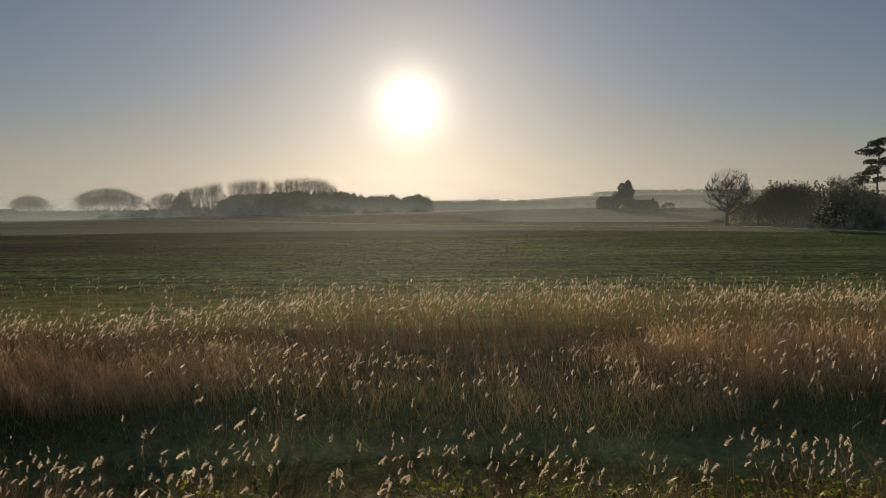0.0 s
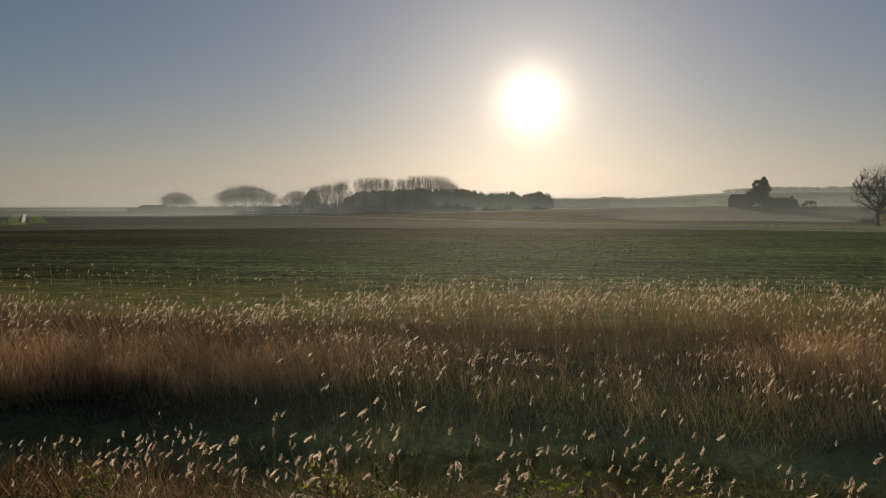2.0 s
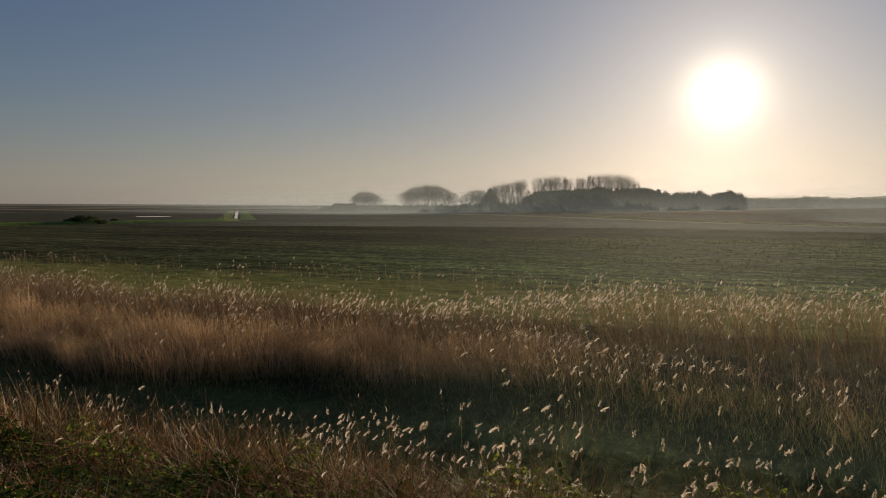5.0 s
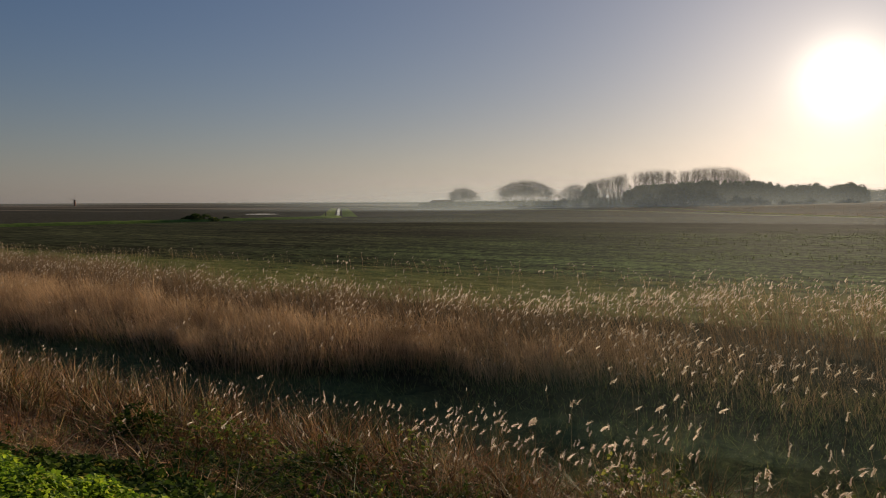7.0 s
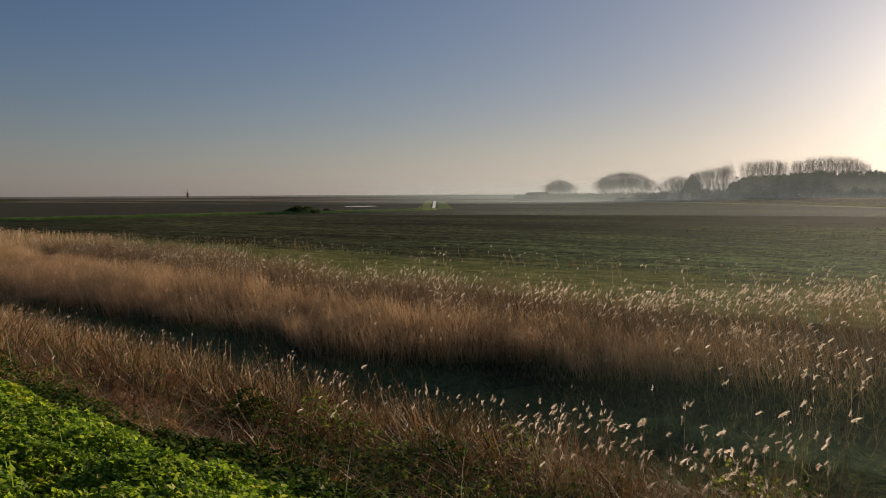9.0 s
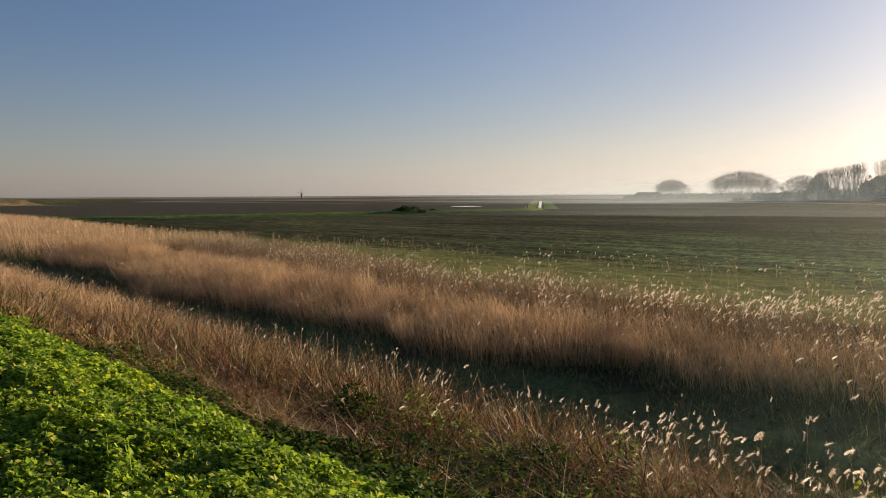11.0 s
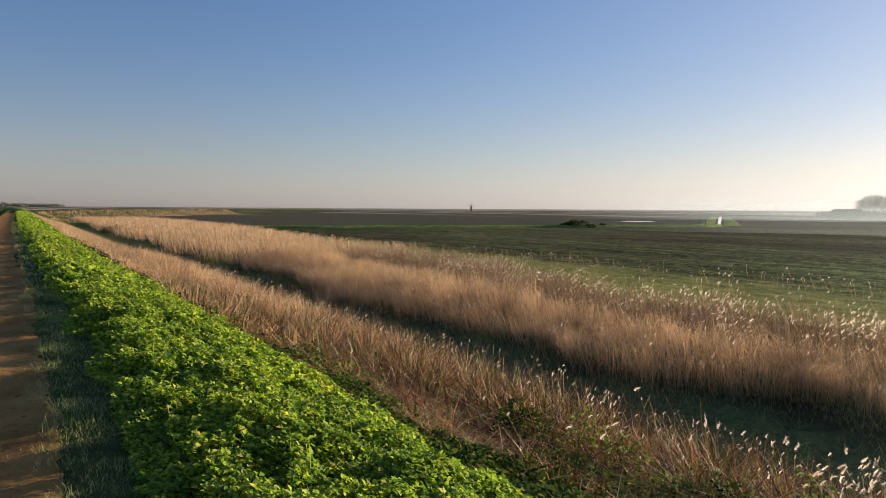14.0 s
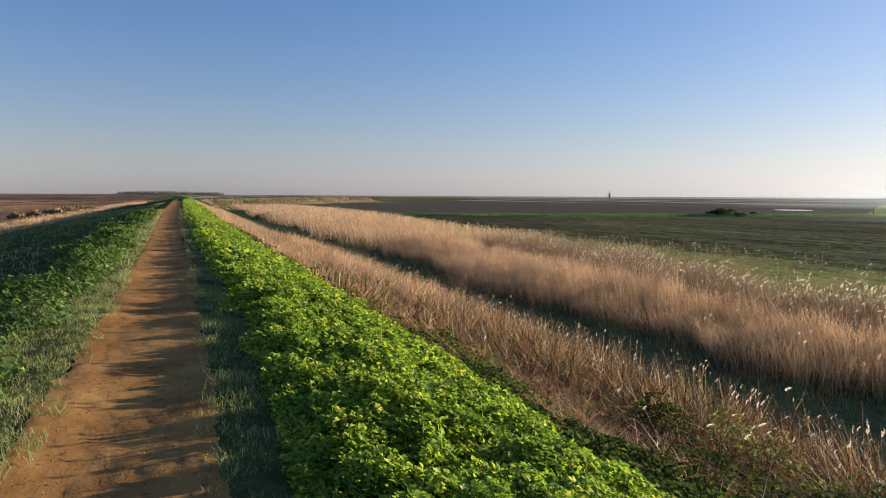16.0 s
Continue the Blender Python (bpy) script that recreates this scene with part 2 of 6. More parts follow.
# Mist: thin sheets that scatter a little of the sun's and the sky's light, thickest near the ground. The nearest is an
# added glare veil.
def mist_veil_material(name, density, depth, radius, fade, tint, thins):
    m, n, l, b = material(name)
    n.remove(b)
    geo = n.new("ShaderNodeNewGeometry")
    xyz = n.new("ShaderNodeSeparateXYZ")
    l.new(geo.outputs["Position"], xyz.inputs[0])
    up = calc(n, l, "DIVIDE", calc(n, l, "ADD", xyz.outputs["Z"], 4.0), -depth)
    thin = calc(n, l, "MULTIPLY", calc(n, l, "EXPONENT", up), density)
    cloud = noise_node(n, l, 0.006, 3.0, 0.5, (1, 1, 5))
    thin = calc(n, l, "MULTIPLY", thin, calc(n, l, "MULTIPLY_ADD", cloud, 1.1, 0.45))
    # it thins out towards the open levels
    open_side = calc(n, l, "DIVIDE", calc(n, l, "MULTIPLY", xyz.outputs["X"], -1.0), radius)
    thin = calc(n, l, "MULTIPLY", thin, calc(n, l, "MULTIPLY_ADD", step(n, l, open_side, *thins), -fade, 1.0))
    thin = calc(n, l, "MINIMUM", thin, 0.95)
    d, t, a = n.new("ShaderNodeBsdfDiffuse"), n.new("ShaderNodeBsdfTranslucent"), n.new("ShaderNodeMixShader")
    for s in (d, t):
        s.inputs["Color"].default_value = (*tint, 1)
    a.inputs[0].default_value = 0.5
    l.new(d.outputs[0], a.inputs[1]), l.new(t.outputs[0], a.inputs[2])
    clear, mx = n.new("ShaderNodeBsdfTransparent"), n.new("ShaderNodeMixShader")
    l.new(thin, mx.inputs[0]), l.new(clear.outputs[0], mx.inputs[1]), l.new(a.outputs[0], mx.inputs[2])
    l.new(mx.outputs[0], n["Material Output"].inputs["Surface"])
    return m


# Grass of the low banks.
BANK, n, l, b = material("bank_grass", 1.0)
b.inputs["Specular IOR Level"].default_value = 0.02
l.new(ramp(n, l, noise_node(n, l, 0.5, 6.0, 0.7), [(0.3, (0.09, 0.14, 0.03)), (0.55, (0.18, 0.25, 0.055)), (0.75, (0.3, 0.34, 0.1))]), b.inputs["Base Color"])
bump(n, l, b, noise_node(n, l, 4.0, 4.0), 0.8, 0.15)

# Rough, grazed turf of the far flood bank.
TURF, n, l, b = material("rough_turf", 1.0)
b.inputs["Specular IOR Level"].default_value = 0.02
l.new(ramp(n, l, noise_node(n, l, 0.12, 6.0, 0.7), [(0.3, (0.022, 0.026, 0.011)), (0.5, (0.045, 0.052, 0.02)), (0.7, (0.1, 0.085, 0.045))]), b.inputs["Base Color"])
bump(n, l, b, noise_node(n, l, 2.0, 4.0), 0.8, 0.15)

# The trodden path: ochre earth with grit, damp patches and small pebbles.
DIRT, n, l, b = material("trodden_ochre_earth", 1.0)
b.inputs["Specular IOR Level"].default_value = 0.05
c = ramp(n, l, noise_node(n, l, 1.3, 6.0, 0.65), [(0.3, (0.23, 0.105, 0.033)), (0.5, (0.36, 0.18, 0.056)), (0.72, (0.48, 0.265, 0.09))])
c = mixed(n, l, ramp(n, l, noise_node(n, l, 38.0, 3.0), [(0.55, (0, 0, 0)), (0.7, (0.45, 0.45, 0.45))]), c, (0.2, 0.11, 0.055))
c = mixed(n, l, ramp(n, l, noise_node(n, l, 13.0, 5.0, 0.75), [(0.56, (0, 0, 0)), (0.66, (0.8, 0.8, 0.8))]), c, (0.085, 0.045, 0.022))
l.new(c, b.inputs["Base Color"])
bump(n, l, b, calc(n, l, "ADD", noise_node(n, l, 7.0, 6.0, 0.7), calc(n, l, "MULTIPLY", noise_node(n, l, 60.0, 3.0), 0.2)), 0.5, 0.018)

# The land, zone by zone: bank, ditch, reed bed, field margin, arable field, rough marsh, saltmarsh.
LAND, n, l, b = material("land", 1.0)
b.inputs["Specular IOR Level"].default_value = 0.012
geo = n.new("ShaderNodeNewGeometry")
xyz = n.new("ShaderNodeSeparateXYZ")
l.new(geo.outputs["Position"], xyz.inputs[0])
X, Y = xyz.outputs["X"], xyz.outputs["Y"]
wob = calc(n, l, "MULTIPLY_ADD", noise_node(n, l, 0.15, 3.0, kind="Object"), 6.0, -3.0)
fine = noise_node(n, l, 3.0, 5.0, 0.65)
YW = calc(n, l, "ADD", Y, wob)
turf = ramp(n, l, fine, [(0.3, (0.035, 0.045, 0.016)), (0.7, (0.115, 0.13, 0.045))])
litter = ramp(n, l, fine, [(0.3, (0.032, 0.028, 0.015)), (0.7, (0.075, 0.062, 0.032))])
margin = ramp(n, l, noise_node(n, l, 0.6, 7.0, 0.8, (0.5, 1.3, 1)), [(0.33, (0.07, 0.08, 0.03)), (0.5, (0.19, 0.2, 0.065)), (0.66, (0.33, 0.31, 0.12))])
rows = noise_node(n, l, 0.7, 8.0, 0.8, (0.6, 1.0, 1), turn=-8)
wide = noise_node(n, l, 0.02, 3.0, 0.5, (0.5, 1.5, 1))
grain = noise_node(n, l, 1.3, 6.0, 0.75, (1.5, 0.45, 1))
soil = ramp(n, l, calc(n, l, "MULTIPLY_ADD", grain, 0.5, calc(n, l, "MULTIPLY", rows, 0.5)), [(0.4, (0.03, 0.034, 0.02)), (0.48, (0.085, 0.115, 0.052)), (0.6, (0.215, 0.29, 0.105))])
dark_end = calc(n, l, "ADD", YW, calc(n, l, "MULTIPLY", X, -0.7))
soil = mixed(n, l, calc(n, l, "MULTIPLY", step(n, l, dark_end, 95.0, 165.0), 0.9), soil, ramp(n, l, rows, [(0.4, (0.016, 0.02, 0.012)), (0.6, (0.055, 0.064, 0.036))]))
soil = mixed(n, l, calc(n, l, "MULTIPLY", step(n, l, calc(n, l, "ADD", calc(n, l, "MULTIPLY", X, -1.0), wob), 18.0, 75.0), 0.85), soil, ramp(n, l, grain, [(0.42, (0.03, 0.03, 0.017)), (0.6, (0.155, 0.148, 0.078))]))
streak = noise_node(n, l, 0.45, 6.0, 0.75, (0.13, 1.1, 1), turn=-8)
soil = mixed(n, l, 1.0, soil, ramp(n, l, streak, [(0.37, (0.45, 0.45, 0.48)), (0.5, (0.97, 0.97, 0.95)), (0.63, (1.6, 1.56, 1.38))]), "MULTIPLY")
soil = mixed(n, l, 1.0, soil, ramp(n, l, wide, [(0.35, (0.5, 0.5, 0.52)), (0.65, (1.25, 1.3, 1.15))]), "MULTIPLY")
rough = ramp(n, l, noise_node(n, l, 0.06, 6.0, 0.7, (0.14, 1.5, 1)), [(0.38, (0.012, 0.014, 0.009)), (0.46, (0.06, 0.06, 0.028)), (0.52, (0.15, 0.085, 0.045)), (0.6, (0.03, 0.034, 0.017)), (0.68, (0.12, 0.09, 0.05))])
salt = ramp(n, l, noise_node(n, l, 0.06, 6.0, 0.7, (0.4, 1.6, 1)), [(0.3, (0.09, 0.06, 0.04)), (0.5, (0.19, 0.115, 0.075)), (0.7, (0.27, 0.19, 0.11))])
col = mixed(n, l, step(n, l, calc(n, l, "MULTIPLY_ADD", fine, 1.2, Y), 1.9, 2.9), turf, litter)
ditch_turf = ramp(n, l, fine, [(0.3, (0.08, 0.095, 0.04)), (0.7, (0.18, 0.2, 0.075))])
col = mixed(n, l, step(n, l, YW, 8.5, 9.5), col, ditch_turf)
col = mixed(n, l, step(n, l, YW, 14.5, 16.5), col, litter)
col = mixed(n, l, step(n, l, YW, 29.0, 33.0), col, margin)
plough = ramp(n, l, calc(n, l, "MULTIPLY_ADD", grain, 0.5, calc(n, l, "MULTIPLY", rows, 0.5)), [(0.4, (0.045, 0.041, 0.029)), (0.6, (0.15, 0.132, 0.09))])
soil = mixed(n, l, step(n, l, calc(n, l, "MULTIPLY_ADD", Y, 0.17, calc(n, l, "MULTIPLY", X, -1.0)), 184.0, 192.0), soil, plough)
ragged = calc(n, l, "MULTIPLY_ADD", noise_node(n, l, 0.35, 6.0, 0.75, (0.5, 1.2, 1)), 26.0, -13.0)
col = mixed(n, l, step(n, l, calc(n, l, "ADD", YW, ragged), 44.0, 52.0), col, soil)
# beyond the field edge towards the wood
edge = calc(n, l, "ADD", YW, calc(n, l, "MULTIPLY", X, 0.72))
rough = mixed(n, l, step(n, l, X, 20.0, -70.0), rough, ramp(n, l, noise_node(n, l, 0.05, 6.0, 0.7, (0.5, 1.6, 1)), [(0.35, (0.02, 0.024, 0.016)), (0.65, (0.06, 0.06, 0.038))]))
col = mixed(n, l, step(n, l, edge, 270.0, 284.0), col, rough)
lane = calc(n, l, "MULTIPLY", step(n, l, edge, 264.0, 268.0), calc(n, l, "SUBTRACT", 1.0, step(n, l, edge, 274.0, 280.0)))
col = mixed(n, l, lane, col, (0.3, 0.33, 0.18))
# pale straw strips on the far levels
straw = calc(n, l, "MULTIPLY", step(n, l, noise_node(n, l, 0.004, 3.0, 0.5, (0.25, 2.2, 1)), 0.5, 0.56), step(n, l, calc(n, l, "MULTIPLY", X, -1.0), 330.0, 420.0))
col = mixed(n, l, straw, col, (0.38, 0.29, 0.2))
# towards the sea
creek = ramp(n, l, noise_node(n, l, 0.012, 4.0, 0.6, (0.25, 1.8, 1)), [(0.42, (1, 1, 1)), (0.47, (0.3, 0.28, 0.27)), (0.5, (1, 1, 1)), (0.62, (1.25, 1.1, 0.9))])
salt = mixed(n, l, 1.0, salt, creek, "MULTIPLY")
col = mixed(n, l, step(n, l, calc(n, l, "MULTIPLY", YW, -1.0), 16.0, 22.0), col, salt)
l.new(col, b.inputs["Base Color"])
bump(n, l, b, calc(n, l, "ADD", noise_node(n, l, 1.1, 6.0, 0.7), rows), 0.8, 0.25)


# ---- mesh helpers ----
def smooth(a, b, v):
    t = np.clip((np.asarray(v, float) - a) / (b - a), 0, 1)
    return t * t * (3 - 2 * t)


def mesh_of(name, verts, faces_list, mat, shade=False):
    """A mesh from numpy arrays: verts (n, 3) and a list of index arrays (m, 3) or (m, 4)."""
    me = bpy.data.meshes.new(name)
    verts = np.asarray(verts, np.float32).reshape(-1, 3)
    me.vertices.add(len(verts))
    me.vertices.foreach_set("co", verts.ravel())
    loops = np.concatenate([f.ravel() for f in faces_list]).astype(np.int32)
    sizes = np.concatenate([np.full(len(f), f.shape[1]) for f in faces_list]).astype(np.int32)
    me.loops.add(len(loops))
    me.loops.foreach_set("vertex_index", loops)
    me.polygons.add(len(sizes))
    me.polygons.foreach_set("loop_start", np.r_[0, np.cumsum(sizes)[:-1]].astype(np.int32))
    if shade:
        me.polygons.foreach_set("use_smooth", np.ones(len(sizes), bool))
    me.update(calc_edges=True)
    me.materials.append(mat)
    return me


def part(name, bm, mat, parent, label=""):
    me = bpy.data.meshes.new(name)
    bm.to_mesh(me)
    bm.free()
    me.materials.append(mat)
    ob = new(name, me)
    ob.parent = parent
    return tagged(ob, label)


def mesh_part(name, me, parent, label=""):
    ob = new(name, me)
    ob.parent = parent
    return tagged(ob, label)


def thing(name, at, label, category, group="", turn=0.0):
    ob = new(name)
    ob.empty_display_size = 0.3
    ob.matrix_basis = pose(*at, 0, 0, turn)
    return tagged(ob, label, category, group)


# ---- the lie of the land ----
PROFILE_Y = [-3000, -60, -16, -3.4, -2.0, -1.3, 0.05, 0.5, 1.0, 2.0, 3.2, 6.0, 8.0, 9.2, 10.4, 13.0, 16.0, 30.0, 42.0, 60.0, 3000]
PROFILE_Z = [-2.7, -2.5, -2.1, -0.28, -0.04, 0.0, 0.0, -0.02, -0.14, -0.42, -0.98, -2.25, -2.75, -3.0, -3.5, -3.65, -3.5, -3.6, -4.0, -4.0, -4.0]


def lift(x):
    """The crest climbs a little along the bank."""
    return 0.3 * smooth(4, 110, -np.asarray(x, float))


def veer(x):
    """The bank bends slightly to the sea as it runs off."""
    return -0.45 * smooth(8, 60, -np.asarray(x, float))


def height(x, y):
    x, y = np.asarray(x, float), np.asarray(y, float)
    z = np.interp(y - veer(x) * np.exp(-((y / 9) ** 2)), PROFILE_Y, PROFILE_Z)
    z = z + lift(x) * np.exp(-((y / 7) ** 2))
    # past the bend only the levels lie ahead
    gone = smooth(230, 290, -x)
    z = z * (1 - gone) + np.interp(y, [-60, -16, 12, 42], [-2.5, -2.2, -3.6, -4.0]) * gone
    far, az = np.hypot(x, y), np.degrees(np.arctan2(-x, y))
    z = z + np.interp(az, [-75, -50, -40, -14, -4, 6, 16, 28], [0, 3, 6.3, 6.3, 4.6, 2.6, 1.6, 0]) * smooth(262, 430, far)
    hill = smooth(1100, 1900, far) * (smooth(3.0, -20, az) * 34 + 6)
    z = z + hill * smooth(60, 20, np.abs(az))
    return z


def axis(reach, near, first, growth, far):
    """Grid lines: evenly spaced inside reach, then ever wider out to far."""
    lines, d = list(np.arange(0, reach, near)), reach
    while d < far:
        lines.append(d)
        first *= growth
        d += first
    return np.array(lines + [far])


right = axis(14, 0.5, 0.5, 1.16, 4600)
left = axis(60, 0.5, 0.5, 1.10, 4600)
GX = np.r_[-left[:0:-1], right]
south = np.r_[np.arange(0, 12, 0.25), 12 + axis(30, 0.6, 0.6, 1.09, 4600)]
north = axis(5, 0.25, 0.3, 1.12, 4600)
GY = np.r_[-north[:0:-1], south]
gx, gy = np.meshgrid(GX, GY)
gz = height(gx, gy)
rough_ = np.random.default_rng(4).normal(0, 1, gx.shape)
close = (np.abs(gx) < 130) & (gy > -30) & (gy < 90)
gz = gz + np.where(close, rough_ * np.where((gy > -1.8) & (gy < 0.7), 0.006, np.where(gy > 32, 0.03, 0.04)), 0)
bed_ = gy - veer(gx)
gz = np.where((bed_ > -1.08) & (bed_ < -0.17), gz - 0.09, gz)
ids = np.arange(gx.size).reshape(gx.shape)
quads = np.stack([ids[:-1, :-1], ids[:-1, 1:], ids[1:, 1:], ids[1:, :-1]], -1).reshape(-1, 4)
ground = new("ground", mesh_of("ground", np.stack([gx, gy, gz], -1), [quads], LAND, True))
tagged(ground, "flat winter farmland and saltmarsh either side of a grassy bank", "ground", kind="structure")

# the path along the crest: a worn, slightly hollow strip
px = np.r_[np.arange(-140, -20, 0.35), np.arange(-20, 6, 0.09), np.arange(6, 40, 0.5)]
pv = np.linspace(-1, 1, 23)
PX, PV = np.meshgrid(px, pv, indexing="ij")


def path_edge(x):
    w = 0.61 + 0.025 * np.sin(x * 0.7) + 0.02 * np.sin(x * 1.9 + 1) + 0.1 * smooth(10, 60, -x)
    return -0.62 + veer(x), w


mid, half = path_edge(PX)
pj = np.random.default_rng(7)
ragged = np.abs(PV) ** 6 * (pj.normal(0, 0.016, PX.shape) + 0.035 * np.sin(PX * 5.3 + 2 * PV) * np.sin(PX * 2.1 + PV))
PY = mid + PV * half + ragged
PZ = lift(PX) + 0.014 - 0.035 * (1 - PV**2) - 0.014 * np.abs(PV) ** 8 + pj.normal(0, 0.0035, PX.shape) + 0.012 * np.sin(PX * 1.3 + PV * 2) * (1 - PV**2)
ids = np.arange(PX.size).reshape(PX.shape)
quads = np.stack([ids[:-1, :-1], ids[1:, :-1], ids[1:, 1:], ids[:-1, 1:]], -1).reshape(-1, 4)
tagged(new("path", mesh_of("path", np.stack([PX, PY, PZ], -1), [quads], DIRT, True)), "trodden ochre earth footpath along the top of the bank", "footpath", kind="structure")


def pool(name, corners, z, label):
    bm = bmesh.new()
    bm.faces.new([bm.verts.new((x, y, z)) for x, y in corners])
    me = bpy.data.meshes.new(name)
    bm.to_mesh(me)
    bm.free()
    me.materials.append(WATER)
    tagged(new(name, me), label, "water", kind="structure")


def embankment(name, line, wide, tall, label, seed):
    """A low grassed bank along a line of plan points, with a rounded, uneven top."""
    pts = [Vector(p) for p in line]
    fine = []
    for a, b in zip(pts, pts[1:]):
        k = max(2, int((b - a).length / 2.0))
        fine += [a.lerp(b, i / k) for i in range(k)]
    fine.append(pts[-1])
    rng = np.random.default_rng(seed)
    v = []
    for i, p in enumerate(fine):
        d = (fine[min(i + 1, len(fine) - 1)] - fine[max(i - 1, 0)]).normalized()
        side = Vector((-d.y, d.x))
        for s in np.linspace(-1, 1, 7):
            q = p + side * (s * wide / 2 + rng.normal(0, 0.08))
            v.append((q.x, q.y, float(height(q.x, q.y)) - 0.15 + (tall + 0.15) * (1 - s * s) ** 0.8 * (1 + rng.normal(0, 0.07))))
    ids = np.arange(len(v)).reshape(-1, 7)
    q = np.stack([ids[:-1, :-1], ids[1:, :-1], ids[1:, 1:], ids[:-1, 1:]], -1).reshape(-1, 4)
    tagged(new(name, mesh_of(name, v, [q], BANK, True)), label, "bank", kind="structure")


def ditch_corner(a, c):
    return (-162 - 0.607 * a + 0.795 * c, 210 + 0.795 * a + 0.607 * c)


def bank_line(x):
    """Where the bank's crest runs once it bends inland."""
    return np.interp(-np.asarray(x, float), [0, 200, 260, 330, 420, 520, 650, 850], [-0.9, -0.9, 4, 20, 55, 110, 200, 360])


bx_ = -np.r_[np.arange(205, 400, 4.0), np.arange(400, 850, 10.0)]
by_ = bank_line(bx_)
along_ = np.stack([np.gradient(bx_), np.gradient(by_)], -1)
along_ = along_ / np.linalg.norm(along_, axis=1, keepdims=True)
across_ = np.linspace(-1, 1, 17)
def bend_crest(x):
    return np.interp(-np.asarray(x, float), [205, 260, 420, 600, 850], [-0.1, -0.05, 0.1, -0.3, -3.0])


crest_ = bend_crest(bx_)
edge_ = np.interp(np.abs(across_), [0, 0.12, 0.3, 0.55, 1.0], [1.0, 1.0, 0.86, 0.45, 0.0])
jit_ = np.random.default_rng(3).normal(0, 0.06, (len(bx_), 17))
bend_x = bx_[:, None] - along_[:, 1:] * across_ * 13
bend_y = by_[:, None] + along_[:, :1] * across_ * 13
bend_z = -4.2 + (crest_[:, None] + 4.2) * edge_ + jit_
ids = np.arange(bend_x.size).reshape(bend_x.shape)
quads = np.stack([ids[:-1, :-1], ids[1:, :-1], ids[1:, 1:], ids[:-1, 1:]], -1).reshape(-1, 4)
tagged(new("bank_bend", mesh_of("bank_bend", np.stack([bend_x, bend_y, bend_z], -1), [quads], TURF, True)), "rough grassed flood bank bending inland in the distance", "bank", kind="structure")

pool("water_ditch", [ditch_corner(0, -0.55), ditch_corner(0, 0.55), ditch_corner(330, 1.1), ditch_corner(330, -1.1)], -3.9, "still water in a straight field ditch, bright with sky")
embankment("bank_near_ditch", [ditch_corner(-2, -4.2), ditch_corner(330, -4.4)], 7.0, 0.14, "low green bank beside the straight field ditch", 1)
embankment("bank_beyond_ditch", [ditch_corner(-2, 4.6), ditch_corner(330, 4.8)], 8.0, 0.12, "low green bank beside the straight field ditch", 2)
embankment("bank_across_field", [(-215, -2), (-190, 30), (-177, 67), (-170, 100), (-164, 135), (-156, 170), (-154, 192), (-158, 204)], 5.0, 0.75, "low green bank running across the dark field", 3)
embankment("bank_by_lane", [(330, 100), (200, 150), (125, 196), (75, 235), (13, 263), (-50, 330), (-135, 500)], 4.5, 0.1, "pale green verge at the far edge of the field", 4)
pool("water_pool", [(-232 + 5.5 * math.cos(k * math.pi / 8) * (1 + 0.15 * math.sin(3 * k)) - 8.0 * math.sin(k * math.pi / 8), 244 + 5.0 * math.cos(k * math.pi / 8) + 8.5 * math.sin(k * math.pi / 8)) for k in range(16)], -3.95, "shallow flood pool lying on the dark field")

# ---- mist over the low ground, and an added glare veil at the ditch ----
def mist(radius, tall, density, depth, fade):
    az = np.radians(np.linspace(-46, 112, 80))
    reach = radius * (1 + 0.4 * smooth(-9, 1, np.degrees(az)) * (200 < radius < 400))
    x, y = -reach * np.sin(az), reach * np.cos(az)
    zs = np.linspace(-4.2, tall, 7)
    v = np.stack([np.repeat(x, 7), np.repeat(y, 7), np.tile(zs, len(az))], -1)
    i = np.arange(len(az) * 7).reshape(len(az), 7)
    q = np.stack([i[:-1, :-1], i[1:, :-1], i[1:, 1:], i[:-1, 1:]], -1).reshape(-1, 4)
    ob = new("mist", mesh_of("mist", v, [q], mist_veil_material("mist_and_glare_veil", density, depth, float(reach[-1]), fade, *(((0.55, 0.82, 0.64), (0.25, 0.6)) if radius < 100 else ((0.7, 0.8, 0.81), (0.46, 0.78)))), True))
    tagged(ob, "thin pale sheet: mist over the far fields, glare veil at the ditch", "mist", kind="stuff")


# the 14.6 m sheet is added to lift the ditch's darks, green like lens glare
for radius, tall, density, depth, fade in ((14.6, 1.2, 0.048, 2.4, 1.0), (190, 27, 0.115, 9, 1.0), (290, 42, 0.2, 15, 0.95), (470, 60, 0.33, 10, 1.0), (1000, 140, 0.28, 22, 0.92), (1650, 235, 0.55, 45, 0.75)):
    mist(radius, tall, density, depth, fade)


